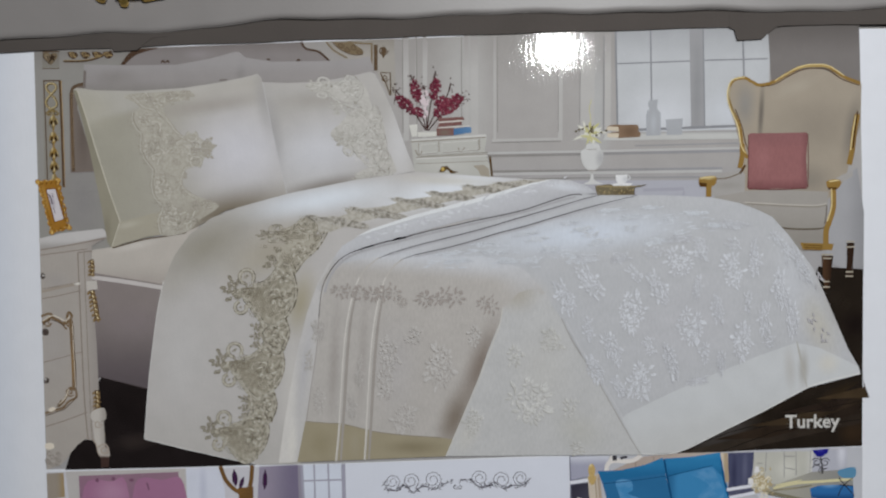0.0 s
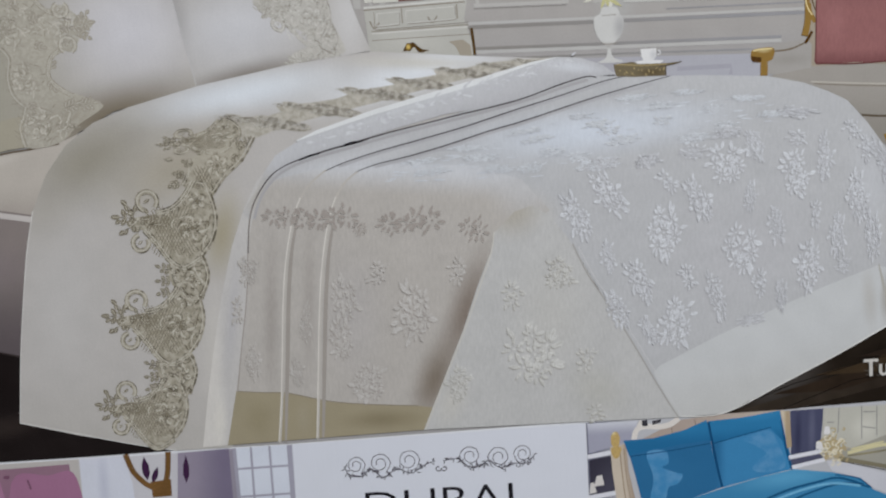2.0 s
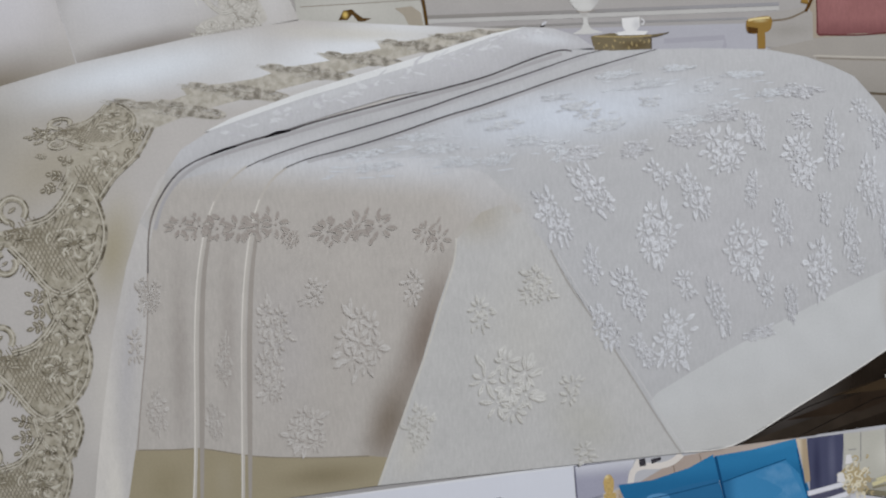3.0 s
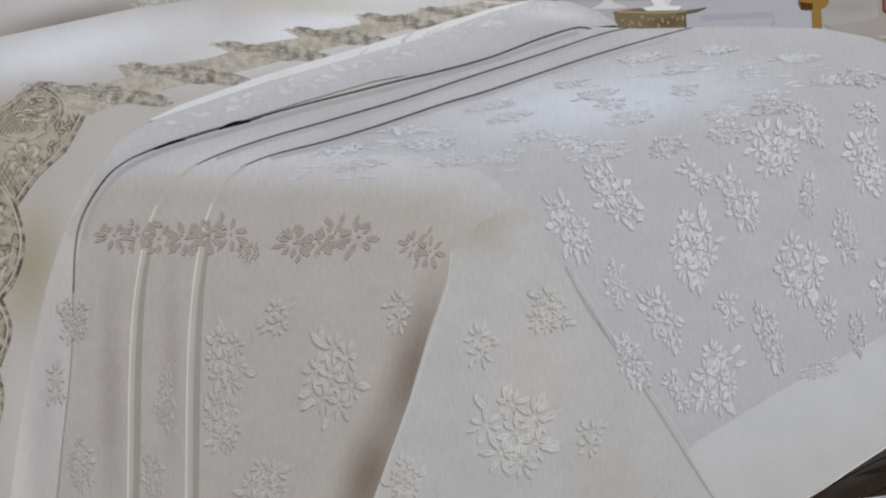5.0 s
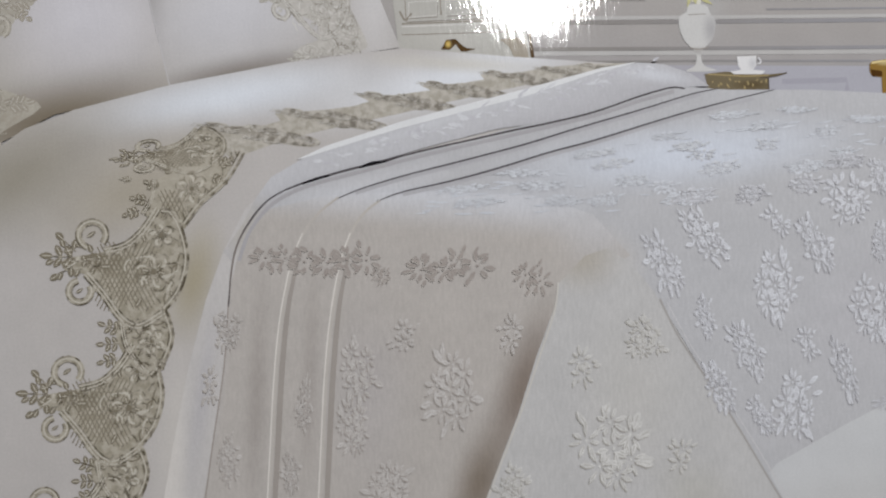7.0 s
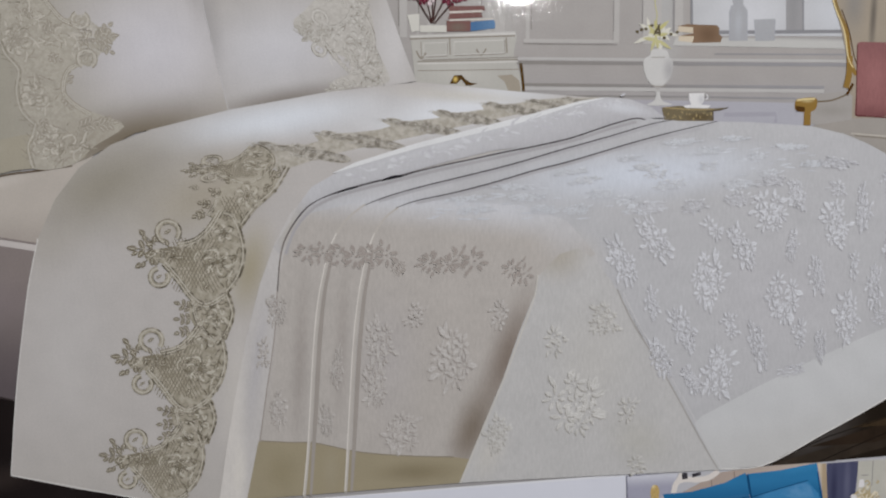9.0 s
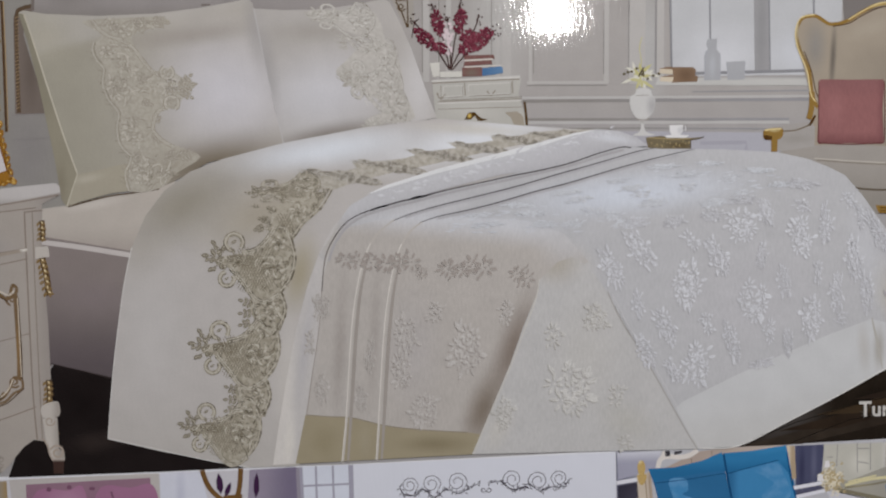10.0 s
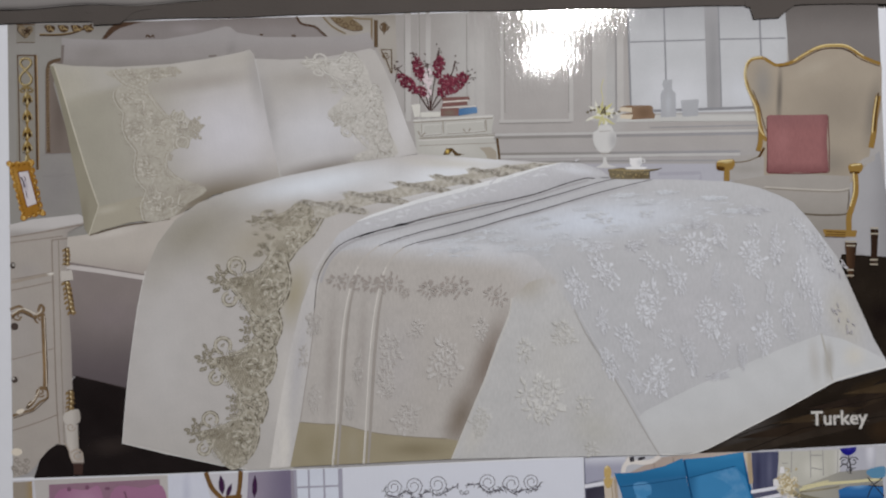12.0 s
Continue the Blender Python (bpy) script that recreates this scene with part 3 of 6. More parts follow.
pr("chest_gilding", d, (76, 56, 30), ("r", 792, 268, 5, 6, 0, (220, 190, 110), 0.8))
pr("chest_shadow", Drawing().poly([(848, 262), (868, 260), (878, 268), (880, 283), (864, 283), (858, 270)]), (150, 142, 130))
pr("stone_block", Drawing().rect(745, 199, 780, 208, 1).poly([(728, 186), (744, 184), (744, 206), (734, 208)]), (192, 190, 184))
pr("blue_book", Drawing().poly([(810, 193), (842, 189), (845, 192), (845, 200), (812, 205)]), (70, 104, 142), ("g", 812, 198, 845, 198, (96, 128, 162), 0.7), label="printed books with a blue spine")
pr("book", Drawing().poly([(782, 173), (830, 171), (832, 177), (784, 180)]).poly([(784, 182), (826, 179), (828, 186), (782, 190)]).poly([(780, 192), (812, 191), (812, 205), (780, 206)]), (114, 82, 79), ("r", 795, 200, 20, 10, 0, (111, 99, 90), 0.9))
pr("book_edge", Drawing().ribbon([(784, 181), (828, 178)], 2.6, False).ribbon([(784, 191), (842, 188)], 2.2, False), (196, 190, 184))
rng = random.Random(5)
stems = (((760, 196), (742, 168), (720, 140), (702, 120)), ((760, 194), (750, 150), (740, 112), (731, 94)), ((762, 192), (768, 150), (776, 112), (776, 90)), ((762, 194), (780, 160), (800, 130), (806, 108)), ((764, 196), (790, 166), (812, 146), (834, 132)), ((762, 196), (760, 150), (757, 120), (756, 112)))
d = Drawing()
for line in stems:
    d.ribbon(line, 2.2)
    for k in range(9):
        p = line[3]
        d.oval(p[0] + rng.gauss(0, 3), p[1] + rng.gauss(3, 6), 1.5, 1.5, n=6)
d.ribbon([(700, 146), (704, 124), (712, 116)], 1.4).ribbon([(705, 124), (698, 118)], 1.2)
pr("flower_stem", d, (62, 42, 40))
d, w, h = Drawing(), Drawing(), Drawing()
for x, y, rx, ry, turn, n in ((722, 148, 24, 10, 42, 120), (741, 122, 9, 22, -12, 90), (777, 118, 10, 20, 14, 90), (800, 152, 30, 13, -32, 170), (788, 142, 14, 12, 0, 50), (816, 140, 14, 10, -30, 50), (757, 146, 9, 26, 0, 60), (746, 162, 10, 9, 30, 30)):
    c, q = math.cos(radians(turn)), math.sin(radians(turn))
    for k in range(n):
        a, e = rng.uniform(0, 6.28), math.sqrt(rng.random())
        u, v = rx * e * math.cos(a), ry * e * math.sin(a)
        px, py = x + u * c - v * q, y + u * q + v * c
        into = w if n == 60 else d
        into.oval(px, py, rng.uniform(1.8, 3.4), rng.uniform(1.4, 2.4), rng.uniform(0, 180), 6)
        if into is d and k % 4 == 0:
            h.oval(px + 0.6, py - 1.0, 1.5, 1.0, rng.uniform(0, 180), 6)
pr("white_blossom", w, (196, 182, 186))
pr("blossom", d, (90, 37, 50), ("r", 720, 150, 30, 30, 0, (74, 30, 40), 0.6), ("r", 800, 150, 30, 30, 0, (104, 46, 58), 0.6), label="printed crimson blossom sprays", grain=0.12)
pr("blossom_light", h, (136, 72, 86))

# wing chair
CREAM = (149, 139, 126)
pr("chair_side", Drawing().poly([(1514, 300), (1556, 268), (1570, 350), (1572, 470), (1500, 440), (1512, 350)]), (150, 149, 152), ("g", 1530, 400, 1575, 400, (128, 127, 130), 0.8))
pr("chair_back", Drawing().poly([(1345, 235), (1330, 180), (1318, 150), (1318, 120), (1330, 106), (1350, 104), (1370, 114), (1400, 112), (1430, 96), (1460, 86), (1490, 88), (1520, 100), (1545, 112), (1560, 116), (1560, 190), (1545, 240), (1535, 290), (1500, 330), (1350, 330)]), CREAM,
   ("r", 1480, 190, 100, 70, 0, (132, 123, 112), 0.7), ("r", 1440, 120, 60, 20, -20, (158, 149, 136), 0.7), ("r", 1350, 150, 26, 60, 0, (128, 125, 122), 0.8), ("r", 1379, 170, 8, 80, 2, (87, 82, 78), 0.8), ("r", 1545, 200, 22, 90, 8, (103, 98, 93), 0.7), ("r", 1470, 290, 60, 40, 0, (105, 100, 95), 0.5), label="printed cream wing chair with gilt frame")
pr("chair_seat", Drawing().poly([(1290, 322), (1350, 310), (1420, 308), (1504, 312), (1504, 334), (1500, 384), (1496, 420), (1440, 420), (1380, 400), (1300, 345)]), (147, 142, 137), ("g", 1440, 335, 1440, 400, (133, 128, 122), 0.9), label="printed cream seat cushion")
pr("seat_piping", Drawing().ribbon([(1352, 331), (1420, 335), (1480, 337), (1502, 333)], 1.8), (172, 166, 158))
pr("seat_fold", Drawing().ribbon([(1356, 334), (1420, 338), (1480, 340), (1500, 337)], 1.6), (122, 114, 104))
pr("seat_gap", Drawing().ribbon([(1378, 370), (1410, 377), (1450, 381), (1492, 380), (1500, 375)], 3.0, taper=0.5).ribbon([(1502, 336), (1502, 352), (1499, 372)], 2.2, taper=0.4), (84, 74, 62))
pr("arm_pad", Drawing().poly([(1290, 284), (1300, 278), (1345, 272), (1352, 280), (1352, 312), (1300, 320), (1288, 318)]).poly([(1514, 290), (1530, 280), (1548, 275), (1548, 284), (1525, 296)]), (152, 148, 145), ("r", 1320, 300, 40, 12, 0, (138, 134, 129), 0.6))
pr("arm_crease", Drawing().ribbon([(1290, 288), (1320, 286), (1346, 276)], 2.4), (110, 98, 84))
d = Drawing().ribbon([(1356, 250), (1347, 230), (1340, 190), (1324, 155), (1319, 130), (1327, 108), (1348, 103), (1362, 110), (1376, 116), (1402, 110), (1425, 96), (1450, 84), (1475, 81), (1500, 84), (1528, 102), (1558, 114)], 5.6)
d.ribbon([(1346, 224), (1346, 248), (1342, 268)], 9).ribbon([(1554, 170), (1549, 200), (1546, 235), (1541, 262)], 10)
d.poly([(1268, 288), (1276, 284), (1298, 283), (1299, 296), (1290, 302), (1270, 301)], True).rect(1281, 298, 1291, 321)
d.poly([(1502, 292), (1524, 290), (1526, 300), (1518, 308), (1504, 306)], True).ribbon([(1513, 304), (1514, 340), (1507, 368), (1502, 384), (1502, 408)], 10)
d.poly([(1455, 406), (1516, 408), (1514, 420), (1460, 418)])
pr("chair_frame", d, (132, 104, 55), ("r", 1460, 84, 90, 8, 0, (172, 150, 98), 0.8), ("r", 1330, 150, 18, 60, 0, (121, 107, 80), 0.7), ("r", 1550, 210, 8, 60, 0, (115, 92, 59), 0.8), ("r", 1285, 287, 14, 4, 0, (178, 162, 119), 0.9), ("r", 1320, 125, 4, 30, 0, (172, 165, 144), 0.7), label="printed gilt chair frame")
d = Drawing().ribbon([(1360, 240), (1352, 222), (1344, 190), (1332, 160)], 1.6).ribbon([(1378, 119), (1404, 114), (1428, 100), (1452, 89), (1475, 86), (1498, 89), (1524, 106), (1556, 118)], 1.8)
d.ribbon([(1352, 262), (1348, 270), (1343, 278)], 4).ribbon([(1554, 165), (1550, 200), (1547, 232)], 3).poly([(1268, 294), (1282, 296), (1282, 302), (1270, 302)]).ribbon([(1504, 306), (1520, 306)], 4, False)
d.ribbon([(1462, 410), (1496, 412)], 1.6, False).ribbon([(1462, 415), (1496, 416)], 1.6, False).ribbon([(1460, 419), (1496, 420)], 1.4, False)
pr("frame_groove", d, (74, 50, 24))
d = Drawing().ribbon([(1352, 240), (1344, 226), (1337, 190), (1322, 156), (1317, 130), (1325, 107), (1348, 101)], 1.8).ribbon([(1404, 108), (1427, 94), (1452, 82), (1475, 79), (1500, 82), (1528, 100)], 1.6)
d.ribbon([(1270, 287), (1280, 285), (1297, 284)], 2.2).ribbon([(1505, 293), (1523, 291)], 2.2).ribbon([(1510, 306), (1511, 338), (1504, 366)], 2.0).ribbon([(1551, 172), (1546, 204), (1543, 236)], 1.8)
pr("frame_glint", d, (206, 188, 140))
pr("cushion", Drawing().poly([(1357, 206), (1362, 204), (1410, 204), (1462, 203), (1465, 206), (1463, 250), (1466, 302), (1462, 307), (1410, 306), (1360, 308), (1356, 304), (1358, 255)]), (136, 93, 93),
   ("r", 1385, 250, 24, 50, 0, (145, 101, 101), 0.7), ("g", 1410, 240, 1410, 205, (127, 88, 89), 0.7), ("g", 1400, 285, 1400, 310, (106, 67, 69), 0.8), ("g", 1450, 250, 1468, 250, (112, 73, 75), 0.8), label="printed dusty pink cushion", weave=0.06)
pr("cushion_seam", Drawing().ribbon([(1358, 306), (1410, 308), (1466, 305)], 2).ribbon([(1465, 206), (1467, 260), (1467, 304)], 1.6).ribbon([(1357, 208), (1358, 306)], 1.6), (92, 54, 54))

# dark floor
pr("floor_dark", Drawing().poly([(60, 846), (110, 700), (135, 664), (240, 690), (440, 832), (300, 838)]), (29, 24, 24), ("r", 190, 720, 60, 60, 0, (25, 20, 20), 0.9), ("r", 200, 790, 70, 26, -8, (47, 40, 38), 0.8), label="printed dark wooden floor", blotch=0.15)
pr("floor_right", Drawing().poly([(1220, 803), (1400, 700), (1490, 450), (1571, 455), (1577, 785), (1240, 802)]), (34, 28, 23), ("r", 1320, 765, 90, 30, -28, (64, 60, 58), 0.9), ("r", 1540, 690, 60, 26, -20, (52, 41, 28), 0.8), ("r", 1450, 720, 60, 20, -25, (24, 19, 15), 0.8),
   ("r", 1560, 760, 40, 40, 0, (52, 38, 25), 0.6), ("r", 1560, 560, 40, 40, 0, (21, 15, 15), 0.8), blotch=0.15, label="printed dark wooden floor")
for k, rgb in enumerate(((50, 43, 37), (43, 34, 27), (56, 45, 33), (38, 30, 25), (62, 50, 36))):
    y0 = 800 - 26 * k
    pr("floor_board", Drawing().poly([(1240 + 62 * k, y0 + 2), (1330 + 62 * k, y0 - 22), (1574, y0 - 78 + 6 * k), (1576, y0 - 58 + 6 * k), (1340 + 62 * k, y0 - 2)]), rgb, ("g", 1300 + 62 * k, y0, 1560, y0 - 60, (36, 29, 24), 0.7), blotch=0.25)
d = Drawing().ribbon([(1235, 801), (1330, 762), (1440, 730), (1574, 700)], 1.2, False).ribbon([(1320, 797), (1420, 758), (1575, 735)], 1.2, False).ribbon([(1500, 620), (1572, 590)], 1.2, False)
pr("floor_seam", d, (22, 17, 15))
d = Drawing().poly([(1495, 430), (1516, 430), (1512, 470), (1508, 492), (1502, 492), (1498, 468)]).poly([(1540, 406), (1554, 406), (1552, 450), (1553, 470), (1540, 470), (1541, 440)])
pr("chair_leg", d, (70, 50, 36), ("g", 1498, 450, 1516, 450, (34, 24, 20), 0.8), label="printed turned chair legs")
d = Drawing()
for x, y, w in ((1505, 428, 20), (1505, 435, 16), (1504, 478, 12), (1504, 488, 13), (1547, 404, 14), (1547, 414, 16), (1546, 460, 14), (1546, 468, 14)):
    d.ribbon([(x - w / 2, y), (x + w / 2, y)], 2.6, False)
pr("leg_ring", d, (158, 150, 136))

# bed base and side
pr("mattress_side", Drawing().poly([(118, 420), (160, 414), (300, 384), (330, 370), (280, 470), (250, 490), (118, 468)]), (176, 169, 162), ("g", 180, 440, 180, 486, (158, 150, 144), 0.9), ("r", 200, 412, 70, 12, -12, (190, 184, 178), 0.7), label="printed fitted sheet edge")
pr("bed_side", Drawing().poly([(112, 462), (262, 486), (240, 690), (132, 664), (112, 690)]), (128, 119, 117), ("g", 180, 520, 180, 680, (90, 82, 85), 1.0), ("r", 200, 560, 80, 50, 0, (124, 114, 116), 0.6), label="printed grey bed side")
pr("bed_rail", Drawing().ribbon([(118, 472), (180, 480), (256, 492)], 8), (184, 178, 176))
d = Drawing().ribbon([(128, 664), (180, 676), (232, 690)], 1.4, False)
pr("bed_edge", d, (60, 52, 52))

# nightstand with carved gilding
pr("nightstand", Drawing().poly([(18, 404), (120, 384), (144, 380), (150, 396), (120, 412), (118, 480), (126, 600), (130, 730), (136, 790), (118, 788), (100, 786), (84, 798), (70, 815), (66, 822), (52, 836), (24, 846), (20, 600)]), (159, 152, 146),
   ("g", 100, 600, 130, 600, (145, 138, 134), 0.8), ("r", 40, 600, 50, 120, 0, (158, 152, 149), 0.7), ("r", 50, 480, 40, 26, 0, (155, 149, 146), 0.7), label="printed white carved nightstand")
pr("nightstand_top", Drawing().poly([(16, 398), (60, 388), (140, 379), (150, 386), (148, 394), (20, 420)]), (182, 178, 177), ("g", 70, 400, 70, 416, (147, 142, 138), 0.8))
d = Drawing().ribbon([(18, 420), (80, 410), (145, 398)], 2.0).ribbon([(18, 430), (110, 418)], 1.6).ribbon([(92, 425), (94, 500), (100, 700), (106, 786)], 2.2).ribbon([(92, 425), (120, 422)], 2)
d.ribbon([(20, 514), (60, 506), (96, 498)], 1.6).ribbon([(20, 637), (98, 616)], 1.4, False).ribbon([(22, 762), (60, 750), (105, 733)], 1.8).ribbon([(104, 425), (108, 600), (114, 786)], 1.4).ribbon([(20, 495), (95, 482)], 1.4, False)
pr("nightstand_line", d, (128, 116, 108))
pr("drawer_rail", Drawing().ribbon([(20, 500), (55, 492), (96, 484)], 5), (150, 140, 130), ("r", 90, 484, 10, 6, 0, (214, 210, 204), 0.9))
d = Drawing().ribbon([(20, 560), (36, 550), (52, 555), (62, 562), (74, 556), (78, 546), (72, 540), (68, 552)], 5).ribbon([(18, 548), (34, 542), (42, 548)], 4.4).ribbon([(76, 555), (78, 600), (80, 650), (80, 690)], 7.5)
d.ribbon([(82, 690), (72, 686), (66, 700), (58, 714), (48, 722), (56, 710)], 4.6).ribbon([(84, 690), (84, 704), (70, 712), (58, 724), (40, 730), (22, 736)], 4).curl(72, 694, 9, 40, 3, 1.2)
d.curl(70, 562, 10, 100, 3.2, 1.1).curl(30, 560, 8, 0, 3, 1.1)
pr("carved_gilding", d, (112, 92, 70), ("r", 78, 640, 6, 60, 0, (138, 110, 74), 0.7), label="printed carved gilt panel edging")
d = Drawing().ribbon([(20, 564), (36, 554), (52, 559), (64, 566)], 2).ribbon([(80, 560), (82, 610), (84, 650), (84, 690)], 2).ribbon([(24, 740), (42, 734), (60, 727), (74, 715), (87, 703)], 1.8)
pr("carving_shade", d, (76, 58, 42))
d = Drawing().ribbon([(22, 556), (40, 546), (56, 552), (66, 556), (74, 548)], 1.6).ribbon([(70, 688), (62, 706), (50, 718)], 1.6).ribbon([(79, 560), (82, 650), (83, 685)], 1.2).oval(36, 728, 8, 4, -20).oval(30, 800, 10, 7)
pr("carving_light", d, (206, 196, 182))
d = Drawing().oval(23, 470, 5, 6).oval(26, 672, 6, 6).oval(26, 578, 7, 7)
pr("knob", d, (70, 60, 56), ("r", 24, 469, 4, 4, 0, (200, 196, 192), 0.8), ("r", 24, 670, 4, 4, 0, (200, 196, 192), 0.8))
d, w, h = Drawing(), Drawing(), Drawing()
for x0, y0, x1, y1, wide in ((117, 438, 118, 470, 9), (116, 496, 127, 556, 11), (123, 690, 124, 732, 10), (121, 752, 136, 778, 9)):
    n = max(3, round((y1 - y0) / 9))
    d.ribbon([(x0 + wide * 0.2, y0), ((x0 + x1) / 2 + wide * 0.3, (y0 + y1) / 2), (x1 + wide * 0.1, y1)], wide * 0.9)
    for k in range(n):
        t = (k + 0.3) / n
        x, y = x0 + (x1 - x0) * t, y0 + (y1 - y0) * t
        for side, turn in ((-1, 130), (1, 40), (1, 80)):
            w.leaf(x + side * 1.5, y, wide * 0.9, wide * 0.5, turn + 12 * math.sin(5 * k))
        h.leaf(x + 1, y - 1, wide * 0.5, wide * 0.24, 60 + 30 * math.sin(3 * k))
pr("corner_shade", d, (78, 60, 42))
pr("corner_gilding", w, (124, 102, 70), label="printed gilt leaf carving", grain=0.15)
pr("corner_glint", h, (222, 206, 170))
pr("corner_post", Drawing().poly([(108, 480), (128, 478), (130, 495), (108, 498)]).poly([(114, 732), (136, 724), (142, 732), (140, 748), (116, 750)], True).poly([(115, 752), (138, 750), (140, 800), (148, 806), (149, 818), (138, 826), (128, 814), (120, 792)]), (179, 173, 167), ("g", 125, 760, 142, 760, (136, 129, 123), 0.7))
d = Drawing().curl(137, 806, 12, 200, 3.2, 1.3).ribbon([(115, 784), (122, 796), (126, 812), (134, 824)], 2.6).curl(126, 756, 8, 0, 2.2, 1.2)
pr("foot_scroll", d, (156, 144, 134))
pr("foot", Drawing().poly([(130, 816), (148, 816), (146, 840), (131, 840)]), (62, 46, 42), ("g", 140, 822, 140, 814, (190, 180, 172), 1.0))
d = Drawing()
for k in range(12):
    d.curl(24 + rng.uniform(0, 26), 812 + rng.uniform(0, 26), rng.uniform(3, 6), rng.uniform(0, 360), 1.6, 1.1)
pr("apron_carving", d, (132, 124, 118))
# gilt photo frame on the nightstand
d, w, h = Drawing(), Drawing(), Drawing()
d.poly([(18, 290), (30, 288), (54, 287), (58, 300), (66, 340), (72, 372), (75, 376), (58, 381), (44, 385), (40, 381), (35, 360), (25, 320)])
CORNERS = [(17, 290), (56, 287), (76, 377), (42, 386)]
for a in range(4):
    (x0, y0), (x1, y1) = CORNERS[a], CORNERS[(a + 1) % 4]
    n = 9 if a % 2 else 4
    for k in range(n):
        t = (k + 0.5) / n
        x, y = x0 + (x1 - x0) * t, y0 + (y1 - y0) * t
        big = 1.0 + 0.5 * (k % 2)
        turn = math.degrees(math.atan2(y1 - y0, x1 - x0)) + rng.uniform(-30, 30)
        d.oval(x, y, 4.0 * big, 2.2 * big, turn)
        xi, yi = x + (46 - x) * 0.08, y + (336 - y) * 0.03
        w.leaf(xi, yi, 5, 1.8, turn + 40).leaf(xi + 1, yi + 2, 4, 1.4, turn + 130)
        h.leaf(x - 1, y - 1, 5.5, 2.0, turn + rng.uniform(-20, 20))
for x, y in CORNERS:
    d.oval(x, y, 6, 5, 30)
    h.curl(x, y, 3.6, 5 * x, 1.4, 1.1)
pr("photo_frame", d, (146, 103, 42), ("r", 30, 320, 10, 40, -14, (168, 132, 70), 0.7), ("r", 66, 340, 8, 50, -12, (111, 78, 38), 0.6), label="printed carved gilt photo frame", grain=0.15)
pr("frame_shade", w, (92, 58, 20))
pr("frame_carving", h, (204, 172, 104))
pr("frame_photo", Drawing().poly([(33, 305), (51, 303), (66, 360), (49, 366)]), (192, 186, 190), ("r", 44, 328, 8, 18, -14, (140, 130, 140), 0.7))
pr("photo_mark", Drawing().ribbon([(37, 313), (42, 322), (44, 332)], 2.2).ribbon([(44, 312), (46, 320)], 1.6).ribbon([(46, 338), (49, 350)], 1.4), (72, 62, 74))
pr("photo_edge", Drawing().ribbon([(32, 304), (51, 302), (67, 361), (48, 367), (32, 304)], 2.4, False), (112, 74, 30))

# pillows
pr("back_pillow", Drawing().poly([(110, 68), (190, 71), (290, 70), (350, 60), (400, 47), (408, 48), (420, 58), (470, 66), (550, 66), (620, 64), (654, 57), (662, 80), (668, 110), (450, 122), (110, 118)]), (143, 138, 137),
   ("r", 410, 80, 14, 40, 10, (129, 125, 124), 0.7), ("g", 300, 95, 300, 120, (129, 124, 121), 0.8), ("g", 560, 95, 560, 66, (148, 144, 144), 0.8), ("r", 170, 95, 60, 26, 0, (129, 124, 121), 0.6), label="printed pale back pillows")
pr("pillow_notch", Drawing().ribbon([(370, 100), (384, 99)], 3, False).ribbon([(112, 80), (110, 112)], 5, False), (112, 104, 100))
pr("pillow", Drawing().poly([(88, 116), (96, 112), (130, 117), (210, 119), (300, 114), (370, 104), (430, 92), (442, 88), (450, 96), (456, 128), (468, 190), (484, 260), (498, 318), (440, 331), (380, 345), (320, 378), (300, 386), (230, 394), (180, 408), (158, 417), (150, 404), (140, 340), (118, 230), (102, 160)]), (169, 164, 158),
   ("g", 380, 210, 150, 240, (150, 146, 133), 0.85), ("r", 410, 235, 170, 140, 0, (192, 190, 195), 1.0), ("r", 360, 146, 150, 24, -8, (146, 139, 132), 0.6), ("g", 400, 116, 395, 96, (176, 172, 168), 0.6), ("r", 385, 350, 180, 60, -14, (112, 102, 87), 0.95), ("r", 120, 150, 80, 60, 20, (166, 161, 148), 0.7), ("r", 454, 140, 24, 90, -8, (150, 147, 147), 0.6), label="printed cream satin pillow with lace trim")
pr("pillow_flange", Drawing().poly([(88, 116), (97, 118), (110, 160), (128, 225), (152, 300), (175, 364), (158, 417), (150, 404), (140, 340), (118, 230), (102, 160)]), (133, 128, 113), ("g", 130, 240, 152, 300, (147, 141, 126), 0.5), ("r", 150, 380, 14, 50, 0, (122, 115, 100), 0.6))
pr("pillow_hem", Drawing().poly([(175, 366), (240, 350), (300, 344), (330, 352), (318, 376), (300, 386), (230, 394), (180, 408), (158, 417)]), (158, 152, 138), ("r", 190, 372, 40, 10, -12, (174, 168, 156), 0.7), ("r", 290, 372, 50, 18, -12, (120, 112, 96), 0.6))
pr("pillow_fold", Drawing().ribbon([(97, 118), (112, 165), (130, 225), (153, 300), (175, 364)], 2.2).ribbon([(175, 365), (166, 392), (158, 416)], 1.5), (184, 178, 164))
pr("pillow_right", Drawing().poly([(450, 104), (500, 106), (560, 104), (620, 94), (655, 86), (664, 90), (680, 120), (700, 165), (725, 235), (740, 272), (690, 280), (600, 294), (498, 318), (490, 285), (468, 190), (456, 128)]), (169, 165, 162),
   ("r", 560, 235, 160, 95, -10, (190, 189, 193), 1.0), ("r", 550, 138, 130, 26, -3, (154, 149, 143), 0.65), ("r", 570, 306, 140, 32, -12, (116, 108, 101), 0.9), ("r", 712, 225, 46, 110, 0, (193, 191, 192), 0.8), ("r", 470, 200, 26, 120, -8, (150, 147, 148), 0.6), label="printed white satin pillow with lace trim")
